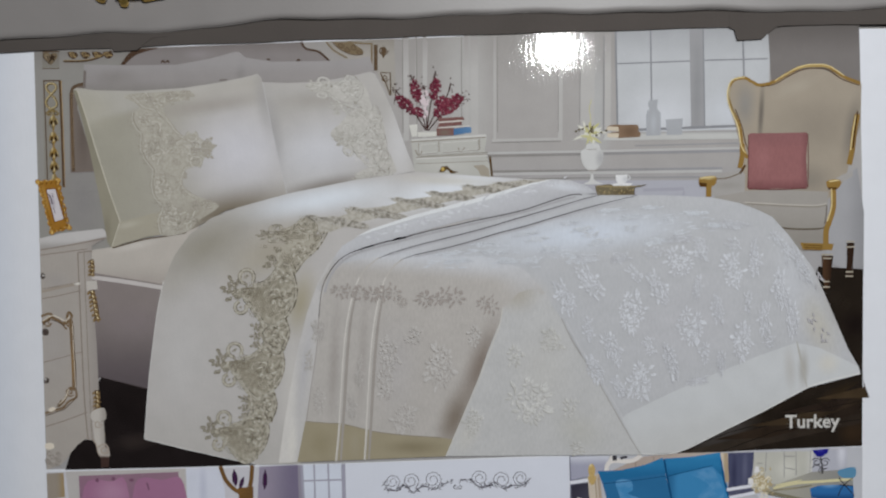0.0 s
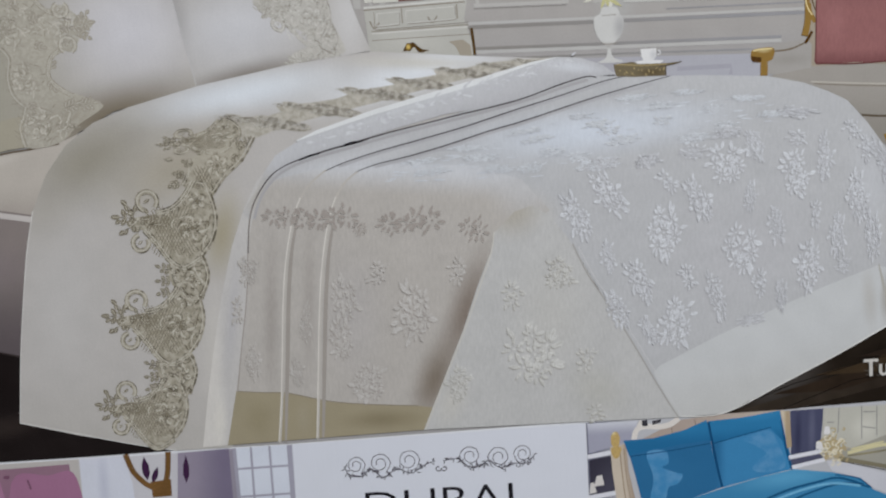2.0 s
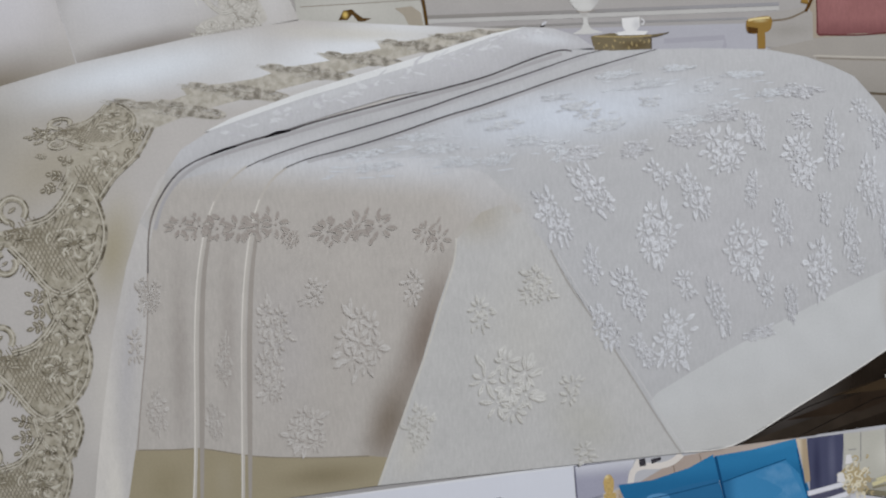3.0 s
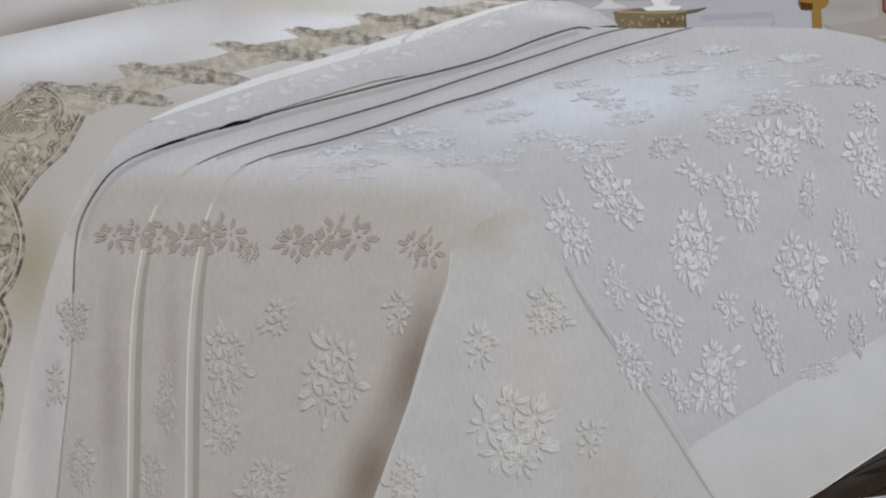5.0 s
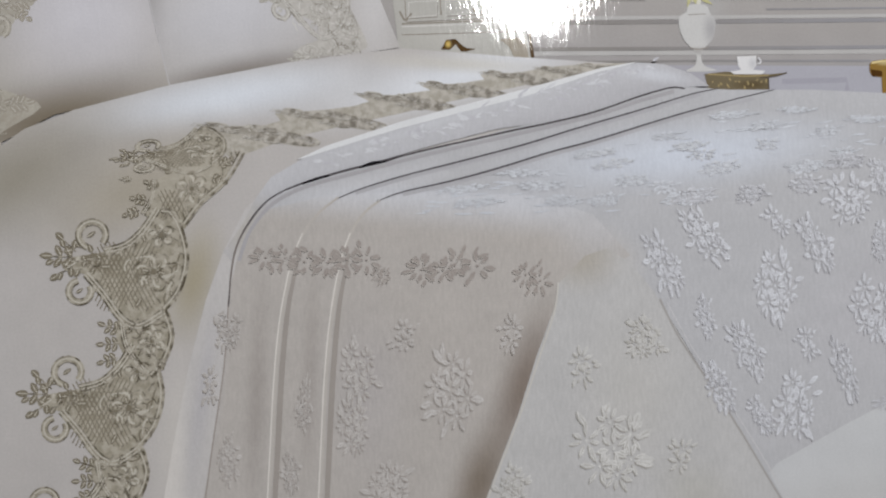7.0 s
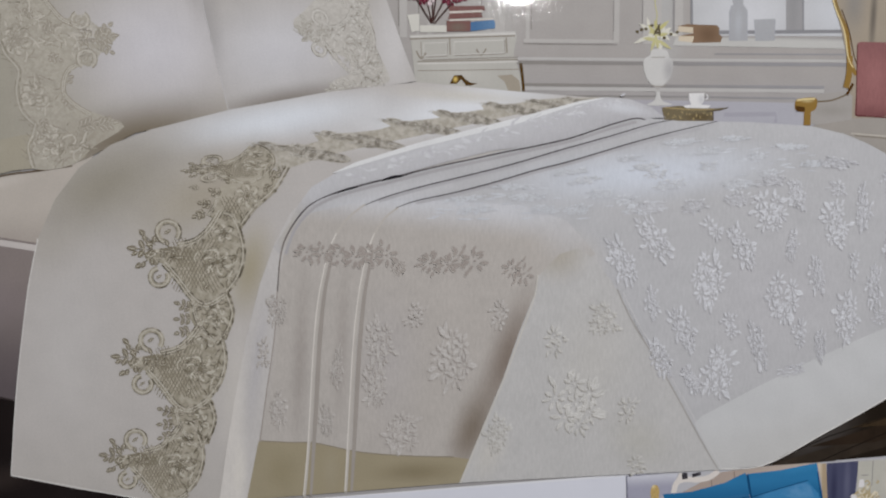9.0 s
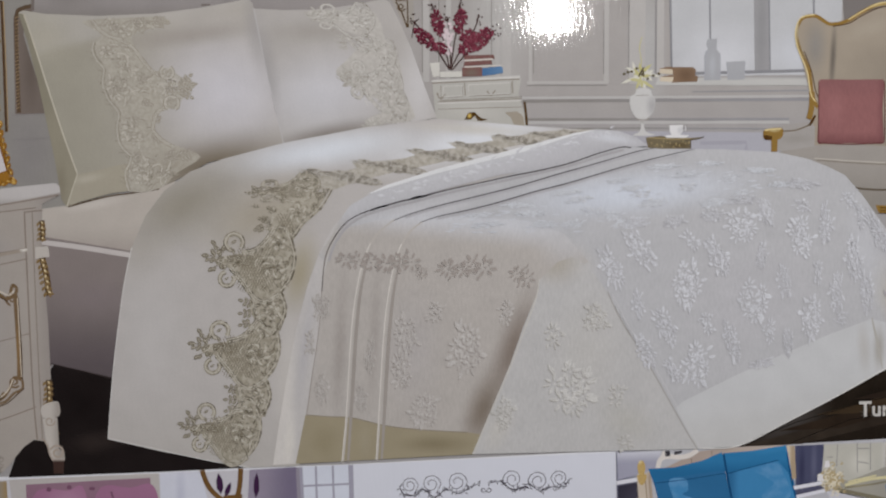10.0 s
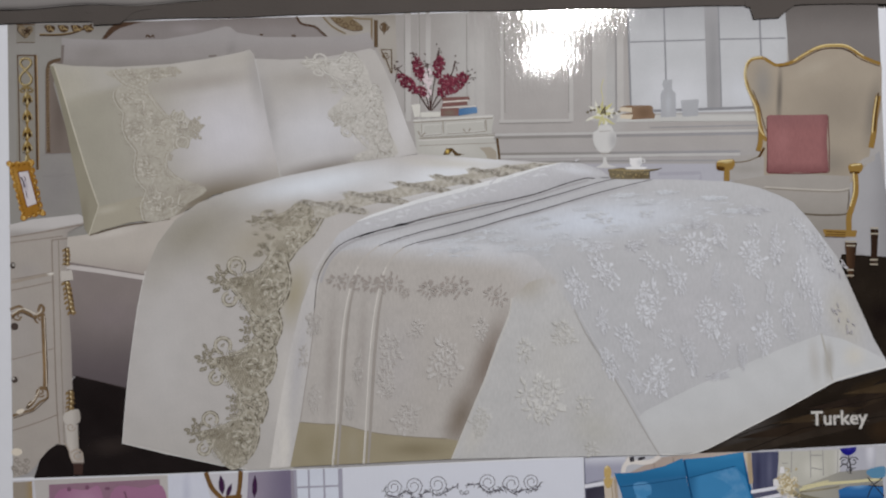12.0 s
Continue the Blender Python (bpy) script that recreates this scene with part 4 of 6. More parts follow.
pr("pillow_seam", Drawing().ribbon([(452, 104), (457, 130), (469, 190), (485, 260), (498, 318)], 1.1), (178, 176, 178))
pr("pillow_under", Drawing().ribbon([(160, 416), (220, 400), (260, 394), (302, 387)], 2.4), (96, 84, 72))


def line_beside(pts, off, steps=4):
    """A smooth line that runs beside another at a distance."""
    q = spline(pts, False, steps)
    out = []
    for k, p in enumerate(q):
        d = q[min(k + 1, len(q) - 1)] - q[max(k - 1, 0)]
        d = Vector((-d.y, d.x)).normalized() if d.length > 1e-6 else Vector((0, 1))
        out.append(tuple(p + d * off))
    return out


class Lace:
    """Applique lace in five inks: its ground, its net, leaves, pale threads and dark cords. Motifs are drawn in their own space, x from
    the leafy tip into the border and y down, and laid on the cloth by an origin and two axes."""

    def __init__(self, fine=1.0):
        self.ground, self.net, self.leaves, self.pale, self.cord = (Drawing() for _ in range(5))
        self.fine = fine
        self.lay((0, 0), (1, 0), (0, 1))

    def lay(self, at, ax, ay):
        self.at, self.ax, self.ay = at, ax, ay
        self.size = math.sqrt(abs(ax[0] * ay[1] - ax[1] * ay[0]))
        return self

    def to(self, pts):
        return [(self.at[0] + x * self.ax[0] + y * self.ay[0], self.at[1] + x * self.ax[1] + y * self.ay[1]) for x, y in pts]

    def width(self, w):
        return max(0.7, w * min(1.0, 0.35 + 0.65 * self.size)) * self.fine

    def draw(self, ink_of, pts, w, **kw):
        ink_of.ribbon(self.to(pts), self.width(w), steps=3, **kw)

    def fill(self, ink_of, pts, smooth=True):
        ink_of.poly(self.to(pts), smooth, 3)

    def leaf(self, x, y, length, wide, turn):
        c, q = math.cos(radians(turn)), math.sin(radians(turn))
        shape = [(0, 0), (0.3, 0.42), (0.62, 0.44), (0.88, 0.24), (1, 0), (0.88, -0.24), (0.62, -0.44), (0.3, -0.42)]
        self.fill(self.leaves, [(x + a * length * c - b * wide * q, y + a * length * q + b * wide * c) for a, b in shape], False)
        self.draw(self.pale, [(x + length * 0.15 * c, y + length * 0.15 * q), (x + length * 0.8 * c, y + length * 0.8 * q)], 0.9)

    def sprig(self, x, y, turn, length=26, pairs=3, wide=6.0):
        """A stem with pairs of small leaves and one at its end."""
        c, q = math.cos(radians(turn)), math.sin(radians(turn))
        self.draw(self.cord, [(x, y), (x + c * length * 0.7, y + q * length * 0.7)], 1.3)
        for k in range(pairs):
            d = length * (0.12 + 0.55 * k / pairs)
            for side in (-1, 1):
                self.leaf(x + c * d, y + q * d, length * 0.38, wide, turn + side * 58)
        self.leaf(x + c * length * 0.62, y + q * length * 0.62, length * 0.4, wide, turn)

    def scroll(self, x, y, r, start, sweep):
        """A broad cord bent into a ring, dark on both rims."""
        arc = lambda rad: [(x + rad * math.cos(radians(start + sweep * k / 12)), y + rad * math.sin(radians(start + sweep * k / 12))) for k in range(13)]
        self.draw(self.ground, arc(r), 6.4)
        self.draw(self.pale, arc(r + 0.6), 1.6)
        self.draw(self.cord, arc(r + 3.0), 1.5)
        self.draw(self.cord, arc(r - 3.0), 1.2)
        self.leaf(x - r * 0.4, y + r * 0.2, r * 0.8, r * 0.36, -35)

    def band(self, pts, w=7.0):
        """A border of three cords."""
        self.draw(self.ground, pts, w + 1)
        for off, cw in ((-w / 2, 1.7), (0, 1.0), (w / 2, 1.5)):
            self.draw(self.cord, line_beside(pts, off, 3), cw)
        self.draw(self.pale, line_beside(pts, -w / 4, 3), 1.3)
        self.draw(self.pale, line_beside(pts, w / 4, 3), 1.1)

    def flower(self, x, y, r, turn=0.0, n=6):
        for k in range(n):
            a = turn + 360 * k / n
            c, q = math.cos(radians(a)), math.sin(radians(a))
            loop = [(x + (u * c - v * q) * r, y + (u * q + v * c) * r) for u, v in ((0.18, 0), (0.55, 0.34), (0.92, 0.24), (1.0, 0), (0.92, -0.24), (0.55, -0.34), (0.18, 0))]
            self.draw(self.pale, [(x + (u * c - v * q) * r * 0.86, y + (u * q + v * c) * r * 0.86) for u, v in ((0.4, 0.24), (0.8, 0.2), (0.95, 0))], 2.4)
            self.draw(self.cord, loop, 1.2)
            self.leaf(x + 0.2 * r * c, y + 0.2 * r * q, r * 0.42, r * 0.2, a)
        self.fill(self.leaves, [(x + 0.16 * r * math.cos(k), y + 0.16 * r * math.sin(k)) for k in range(6)])

    def scallop(self, pts, veins=9):
        """The outer edge: a heavy cord, a pale one inside it, and short veins that run in from it."""
        self.draw(self.cord, pts, 2.6)
        self.draw(self.pale, line_beside(pts, 2.8, 3), 1.1)
        self.draw(self.cord, line_beside(pts, 4.6, 3), 1.3)
        q, inner = line_beside(pts, 5.0, 4), line_beside(pts, 12.0, 4)
        for k in range(1, veins):
            i = round((len(q) - 1) * k / veins)
            self.draw(self.cord, [q[i], inner[max(0, i - 1)]], 1.1)

    def tangle(self, cx, cy, rx, ry, n, seed):
        """Loose stitches: short bent threads, dark and pale, strewn over an oval."""
        r = random.Random(seed)
        for k in range(n):
            a, e, t, l = r.uniform(0, 6.28), math.sqrt(r.random()), r.uniform(0, 6.28), r.uniform(4, 10)
            x, y, b = cx + rx * e * math.cos(a), cy + ry * e * math.sin(a), r.uniform(-3, 3)
            c, q = math.cos(t), math.sin(t)
            self.draw((self.cord, self.pale, self.leaves)[k % 3], [(x - l * c, y - l * q), (x - b * q, y + b * c), (x + l * c, y + l * q)], r.uniform(1.2, 2.2))

    def mesh(self, cx, cy, rx, ry, gap=4.6):
        """Net: two slanting sets of fine threads inside an oval."""
        n = int(rx / gap)
        for k in range(-n, n + 1):
            h = ry * math.sqrt(max(0, 1 - (k / (n + 0.6)) ** 2))
            for lean in (-0.5, 0.5):
                x = cx + k * gap
                self.draw(self.net, [(x - lean * h, cy - h), (x + lean * h, cy + h)], 1.1)

    def motif(self, waist=True, solid=True):
        body = [(22, 8), (60, 1), (86, -5), (103, -22), (117, -43), (130, -40), (143, -16), (147, 12), (139, 42), (124, 62), (100, 79), (82, 71), (64, 46), (46, 25), (24, 20)]
        if solid:
            self.fill(self.ground, body)
        if waist and solid:
            self.fill(self.ground, [(76, 72), (100, 78), (124, 60), (132, 88), (124, 114), (110, 130), (94, 122), (80, 104), (74, 88)])
        if solid:
            self.mesh(84, 26, 25, 36)
            self.mesh(62, 12, 14, 10)
        self.band([(62, 0), (84, -6), (102, -22), (116, -44)])
        self.band([(44, 23), (62, 45), (80, 70), (98, 78), (122, 64)])
        self.scallop([(120, -44), (132, -40), (143, -16), (147, 12), (139, 42), (124, 62)])
        self.tangle(110, 18, 28, 42, 22, 5)
        self.tangle(60, 10, 34, 10, 10, 6)
        self.flower(112, 22, 21, 10)
        self.flower(120, -16, 13, 40, 5)
        for x, y, a in ((100, 48, 120), (104, -8, 250), (92, -4, 200), (70, 16, 180), (128, 42, 60)):
            self.leaf(x, y, 13, 6, a)
        self.scroll(50, -17, 13.5, 110, 290)
        self.scroll(38, 41, 11.0, -100, -290)
        for x, y, a, l, n in ((34, 6, 184, 36, 2), (34, 0, 224, 28, 1), (32, 14, 148, 28, 1), (46, 10, 180, 18, 1), (60, 8, 180, 16, 1)):
            self.sprig(x, y, a, l, n, 8.0)
        for x, y, a in ((22, -4, 250), (20, 20, 110), (38, -4, 235), (38, 18, 125), (12, 8, 150), (50, 2, 250), (52, 16, 110)):
            self.leaf(x, y, 10, 6.5, a)
        if waist:
            self.scallop([(124, 62), (132, 88), (124, 114), (110, 131)], 7)
            self.band([(80, 74), (84, 96), (96, 116), (108, 128)], 5)
            self.tangle(106, 96, 20, 26, 14, 7)
            self.flower(110, 94, 14, 25, 5)
            for x, y, a, l in ((78, 82, 200, 24), (78, 96, 180, 24), (76, 110, 165, 22), (90, 84, 230, 14), (120, 112, 90, 12)):
                self.sprig(x, y, a, l, 2)

    def printed_as(self, name, inks, thread=None, **kw):
        for drawing, rgb, tail in zip((self.ground, self.net, self.leaves, self.pale, self.cord), inks, ("", "_net", "_leaf", "_thread", "_cord")):
            if drawing.count:
                pr(name + tail, drawing, rgb, *kw.get(tail, ()), label=kw.get("label", "") if not tail else "", grain=0.07, thread=thread if tail in ("", "_cord") else None)


# lace on the pillows: one trunk down the cream pillow, one bow on the white
trim = Lace(0.85)
trim.fill(trim.ground, [(186, 130), (204, 124), (240, 122), (300, 119), (322, 126), (296, 136), (262, 150), (277, 183), (293, 204), (318, 198), (340, 214), (362, 223), (342, 242), (330, 262), (312, 260), (298, 268), (292, 294), (313, 313), (340, 323), (367, 337), (330, 362), (303, 386), (256, 392), (252, 364), (260, 345), (258, 332), (243, 317), (239, 294), (243, 272), (227, 248), (219, 223), (220, 198), (208, 178), (204, 162), (216, 148)])
trim.scallop([(206, 160), (204, 172), (210, 186), (221, 200), (219, 224), (228, 248), (243, 268), (240, 294), (245, 318), (260, 334)], 22)
trim.scallop([(262, 336), (258, 350), (252, 366), (257, 390)], 7)
trim.band([(201, 126), (210, 138), (224, 149), (248, 157), (264, 168), (278, 186), (294, 204), (312, 212)], 5)
trim.band([(312, 260), (300, 268), (294, 284), (296, 300), (312, 314), (326, 322)], 5)
trim.flower(238, 232, 20, 15, 7)
trim.flower(257, 298, 15, 40)
trim.flower(222, 174, 11, 10, 5)
trim.flower(276, 360, 17, 60)
trim.flower(252, 142, 11, 30, 5)
trim.scroll(323, 253, 10, 120, 300)
trim.scroll(316, 205, 9, -120, -300)
for x, y, a, l, n in ((330, 228, 350, 34, 3), (340, 222, 315, 22, 2), (340, 236, 30, 20, 2), (312, 230, 0, 22, 2), (298, 286, 280, 22, 2), (294, 300, 60, 20, 2), (262, 132, 350, 30, 3), (292, 126, 5, 30, 3), (226, 132, 20, 26, 2), (310, 340, 340, 30, 3), (332, 336, 350, 30, 3), (300, 360, 10, 26, 2), (270, 220, 340, 22, 2), (276, 250, 20, 20, 2), (250, 190, 60, 18, 2), (268, 328, 80, 18, 2)):
    trim.sprig(x, y, a, l, n, 6.5)
for cx, cy, rx, ry, n in ((258, 226, 34, 30, 46), (270, 300, 24, 24, 30), (288, 360, 36, 24, 60), (238, 176, 24, 18, 26), (250, 134, 46, 10, 30), (318, 232, 26, 20, 26)):
    trim.tangle(cx, cy, rx, ry, n, int(cx + cy))
trim.printed_as("pillow_lace", ((170, 165, 155), (156, 150, 140), (150, 144, 134), (184, 179, 170), (136, 130, 119)), label="printed tone on tone lace on a cream pillow", thread=(150, 0.36, 0.66, (161, 156, 146)),
                **{"": (("r", 330, 220, 40, 50, 0, (182, 178, 173), 0.9), ("r", 320, 355, 60, 40, 0, (146, 139, 127), 0.8)), "_cord": (("r", 335, 225, 34, 50, 0, (126, 121, 116), 0.9), ("r", 320, 355, 60, 40, 0, (108, 101, 88), 0.9))})
trim = Lace(0.8)
trim.fill(trim.ground, [(532, 112), (552, 104), (600, 106), (632, 102), (650, 122), (658, 150), (676, 172), (684, 200), (687, 228), (700, 256), (703, 274), (664, 281), (628, 284), (634, 272), (656, 262), (650, 246), (628, 236), (606, 226), (580, 202), (596, 184), (617, 162), (636, 150), (610, 142), (586, 134), (556, 125)])
for at, ax, ay, waist in (((582, 203), (0.70, 0.05), (0.12, 0.70), False), ((532, 109), (0.74, 0.03), (0.10, 0.46), True), ((620, 284), (0.52, -0.06), (0.10, 0.34), False), ((640, 236), (0.36, 0.05), (0.10, 0.40), False), ((632, 158), (0.30, 0.05), (0.10, 0.36), False)):
    trim.lay(at, ax, ay).motif(waist, False)
    trim.tangle(90, 40, 60, 60, 44, int(at[0]))
    trim.tangle(40, 8, 40, 30, 16, int(at[1]))
trim.printed_as("pillow_lace", ((180, 177, 172), (168, 164, 158), (161, 157, 150), (191, 189, 185), (132, 127, 119)), label="printed tone on tone lace on a white pillow", thread=(150, 0.36, 0.66, (173, 169, 164)))

# the turned-down white sheet with its lace border
pr("top_sheet", Drawing().poly([(217, 785), (224, 700), (232, 630), (244, 540), (258, 480), (280, 430), (310, 390), (350, 360), (400, 340), (500, 313), (620, 289), (740, 273), (880, 283), (1000, 290), (1020, 320), (900, 370), (560, 560), (520, 830), (440, 832), (300, 805)]), (176, 172, 170),
   ("r", 560, 325, 220, 40, -10, (206, 210, 217), 1.0), ("r", 340, 412, 180, 84, -25, (147, 142, 132), 1.0), ("r", 275, 480, 60, 80, 10, (162, 157, 151), 0.7), ("r", 460, 425, 150, 70, -30, (158, 151, 138), 0.9), ("r", 290, 620, 80, 170, 5, (181, 178, 177), 0.8), ("r", 790, 308, 230, 44, -14, (209, 212, 218), 0.9), ("r", 800, 290, 130, 14, 3, (186, 182, 174), 0.7), ("r", 520, 520, 40, 90, 10, (156, 148, 128), 0.9), ("r", 500, 680, 30, 120, 5, (186, 182, 178), 0.9),
   ("g", 300, 700, 300, 830, (168, 164, 160), 0.6), label="printed white satin sheet with lace border")
pr("sheet_hem", Drawing().ribbon([(217, 784), (270, 796), (330, 810), (385, 822), (440, 832)], 1.4).ribbon([(217, 784), (224, 700), (232, 630), (245, 540), (258, 480)], 1.2), (200, 198, 196))

border = Lace()
for at, sx, sy, waist in (((369, 488), 1.0, 1.0, True), ((346, 628), 0.985, 0.98, True), ((328, 757), 0.90, 0.90, False)):
    border.lay(at, (sx, 0.0), (0.0, sy)).motif(waist)
border.lay((437, 391), (0.80, -0.13), (0.10, 0.36)).motif(False)
border.lay((448, 410), (0.50, -0.02), (0.10, 0.34)).sprig(20, 10, 180)
border.lay((0, 0), (1, 0), (0, 1))
border.fill(border.ground, [(484, 414), (520, 398), (560, 392), (548, 424), (524, 446), (508, 470), (488, 456), (470, 450), (480, 432)])
border.band([(482, 414), (480, 432), (470, 450)], 4)
border.scallop([(574, 386), (556, 416), (530, 440), (514, 462)], 10)
border.flower(520, 424, 17, 20)
border.mesh(500, 440, 13, 16)
for x, y, a in ((474, 436, 190), (466, 446, 160), (486, 424, 210), (540, 412, 20), (500, 408, 240), (548, 400, 330)):
    border.sprig(x, y, a, 18, 2)
# the run along the mattress edge, seen nearly edge-on
run = Lace(0.9)
run.fill(run.ground, [(540, 374), (524, 362), (540, 358), (590, 358), (612, 352), (606, 344), (660, 340), (690, 336), (706, 331), (694, 325), (720, 326), (772, 319), (760, 313), (790, 314), (830, 307), (826, 301), (860, 301), (900, 293), (940, 290), (990, 288), (950, 298), (880, 312), (790, 332), (740, 344), (680, 357), (620, 371), (585, 384), (560, 392)], False)
for k, at in enumerate(((519, 356), (601, 341), (688, 323), (756, 311), (824, 299), (884, 294), (932, 290))):
    s = 1 - 0.08 * k
    run.lay(at, (0.66 * s, 0.05 * s), (0.34 * s, 0.13 * s)).motif(k < 5)
    run.lay((at[0] + 52 * s, at[1] + 14 * s), (0.5 * s, 0.0), (0.3 * s, 0.11 * s)).motif(False, False)
run.printed_as("lace_run", thread=(130, 0.34, 0.66, (176, 171, 163)), inks=((157, 152, 142), (146, 141, 132), (146, 141, 132), (188, 185, 179), (124, 118, 109)), label="printed beige lace run along the sheet")
border.printed_as("lace_border", thread=(130, 0.34, 0.66, (166, 160, 148)), inks=((144, 138, 124), (123, 116, 102), (120, 113, 99), (182, 177, 166), (88, 81, 69)), label="printed beige lace border with scrolls", **{"": (("r", 510, 405, 90, 50, 0, (166, 160, 148), 0.9),)},
                  _cord=(("r", 780, 320, 280, 60, -10, (124, 119, 112), 0.9), ("r", 510, 405, 90, 50, 0, (132, 125, 111), 0.95)), _leaf=(("r", 780, 320, 260, 50, -10, (146, 141, 132), 0.9),))

# the jacquard bedspread
SHADE, LILAC = (170, 165, 161), (174, 174, 177)
pr("bedspread_fold", Drawing().poly([(478, 828), (488, 760), (500, 690), (516, 610), (534, 540), (552, 490), (575, 445), (610, 412), (660, 392), (660, 470), (560, 560), (540, 748), (520, 826)]), (181, 178, 177), ("g", 520, 700, 500, 700, (199, 195, 191), 0.8), ("r", 505, 790, 14, 50, 4, (202, 198, 192), 0.7), ("r", 530, 640, 14, 120, 8, (169, 167, 171), 0.6), label="printed turned edge of the bedspread", weave=0.03)
pr("bedspread_top", Drawing().poly([(575, 462), (600, 440), (650, 412), (720, 396), (800, 376), (900, 350), (1000, 322), (1040, 314), (1100, 318), (1200, 318), (1290, 322), (1340, 332), (1375, 345), (1402, 358), (1430, 388), (1457, 424), (1480, 455), (1500, 498), (1522, 548), (1546, 602), (1566, 636), (1570, 650), (1475, 676), (1400, 718), (1235, 801), (1166, 805), (1120, 728), (1065, 635), (1010, 540), (975, 500), (930, 480), (880, 462), (800, 448), (700, 444)]), LILAC,
   ("r", 1050, 390, 260, 50, -6, (194, 199, 209), 1.0), ("r", 700, 425, 130, 26, -12, (188, 188, 192), 0.8), ("r", 800, 440, 220, 22, 2, (187, 189, 195), 1.0), ("r", 1250, 560, 160, 120, -20, (175, 174, 178), 0.7), ("r", 1490, 560, 40, 90, -24, (176, 172, 164), 0.9), ("r", 1440, 480, 40, 110, -14, (186, 187, 192), 0.6), ("r", 1520, 520, 30, 120, -24, (160, 156, 152), 0.7), ("r", 960, 500, 60, 40, 30, (178, 175, 172), 0.8), label="printed white jacquard bedspread top", weave=0.04)
pr("bedspread_side", Drawing().poly([(530, 748), (540, 690), (552, 610), (558, 530), (572, 475), (600, 446), (660, 432), (760, 428), (880, 434), (945, 455), (985, 500), (940, 525), (905, 545), (885, 600), (850, 690), (800, 812), (514, 826)]), SHADE,
   ("r", 585, 640, 16, 160, 3, (149, 143, 139), 0.7), ("r", 640, 620, 14, 150, 3, (151, 145, 141), 0.6), ("r", 700, 640, 70, 130, 0, (167, 163, 163), 0.6), ("r", 864, 640, 40, 130, 20, (122, 111, 103), 0.95), ("r", 815, 740, 40, 90, 18, (116, 105, 94), 0.9), ("r", 545, 600, 14, 140, 5, (175, 173, 175), 0.6), ("g", 700, 470, 704, 424, (189, 190, 195), 1.0), ("r", 950, 470, 70, 56, 20, (180, 179, 181), 0.8), label="printed shaded side of the jacquard bedspread", weave=0.05)
pr("bedspread_hem", Drawing().poly([(530, 747), (570, 750), (605, 752), (660, 765), (720, 772), (790, 776), (815, 780), (798, 812), (514, 826)]), (147, 138, 117), ("r", 560, 790, 30, 40, 0, (136, 127, 104), 0.7), ("r", 740, 795, 80, 20, 0, (122, 112, 90), 0.7), ("r", 625, 790, 16, 40, 0, (150, 142, 124), 0.7), label="printed olive satin hem")
pr("hem_line", Drawing().ribbon([(532, 747), (570, 750), (605, 752), (660, 765), (720, 772), (790, 776)], 1.4), (128, 120, 106))
pr("side_edge", Drawing().ribbon([(532, 748), (540, 690), (552, 610), (557, 540)], 1.6), (148, 141, 136))
pr("bedspread_middle", Drawing().poly([(905, 530), (935, 500), (960, 492), (985, 508), (1010, 540), (1050, 610), (1100, 690), (1166, 805), (1000, 808), (798, 812), (830, 735), (858, 668), (880, 605), (900, 556)]), (177, 176, 176),
   ("r", 930, 500, 60, 50, 0, (165, 159, 150), 0.9), ("r", 840, 770, 30, 60, 22, (185, 182, 177), 0.7), ("r", 980, 650, 80, 120, 0, (181, 179, 176), 0.6), ("r", 1050, 760, 70, 50, 30, (169, 167, 161), 0.6), label="printed draped corner of the jacquard bedspread", weave=0.05)
pr("bedspread_band", Drawing().poly([(1130, 738), (1140, 728), (1220, 688), (1300, 652), (1380, 618), (1450, 592), (1490, 600), (1530, 618), (1566, 636), (1570, 650), (1475, 676), (1400, 718), (1235, 801), (1166, 805)]), (185, 186, 188),
   ("g", 1250, 700, 1270, 790, (178, 177, 176), 0.7), ("r", 1465, 640, 14, 50, 0, (150, 145, 138), 0.8), ("r", 1510, 630, 30, 30, 0, (190, 186, 178), 0.8), ("r", 1440, 640, 16, 60, -6, (170, 167, 164), 0.7), label="printed plain white satin band")
pr("band_fold", Drawing().ribbon([(1452, 590), (1462, 630), (1472, 674)], 4, taper=0.6), (164, 161, 156))
pr("band_edge", Drawing().ribbon([(1170, 804), (1235, 800), (1320, 758), (1400, 717), (1475, 675), (1520, 660), (1568, 649)], 1.6), (206, 204, 202))
pr("drape_edge", Drawing().ribbon([(1016, 548), (1036, 590), (1068, 640), (1100, 692), (1140, 762), (1166, 804)], 2.4), (156, 153, 151))
pr("drape_light", Drawing().ribbon([(1024, 552), (1048, 598), (1080, 648), (1112, 700), (1150, 766), (1172, 804)], 1.3), (186, 185, 187))
pr("sheet_strip", Drawing().poly([(628, 394), (660, 379), (740, 353), (800, 337), (880, 316), (960, 294), (1000, 287), (960, 301), (880, 326), (790, 349), (700, 374), (650, 389)]), (206, 207, 209), label="printed white strip of sheet")
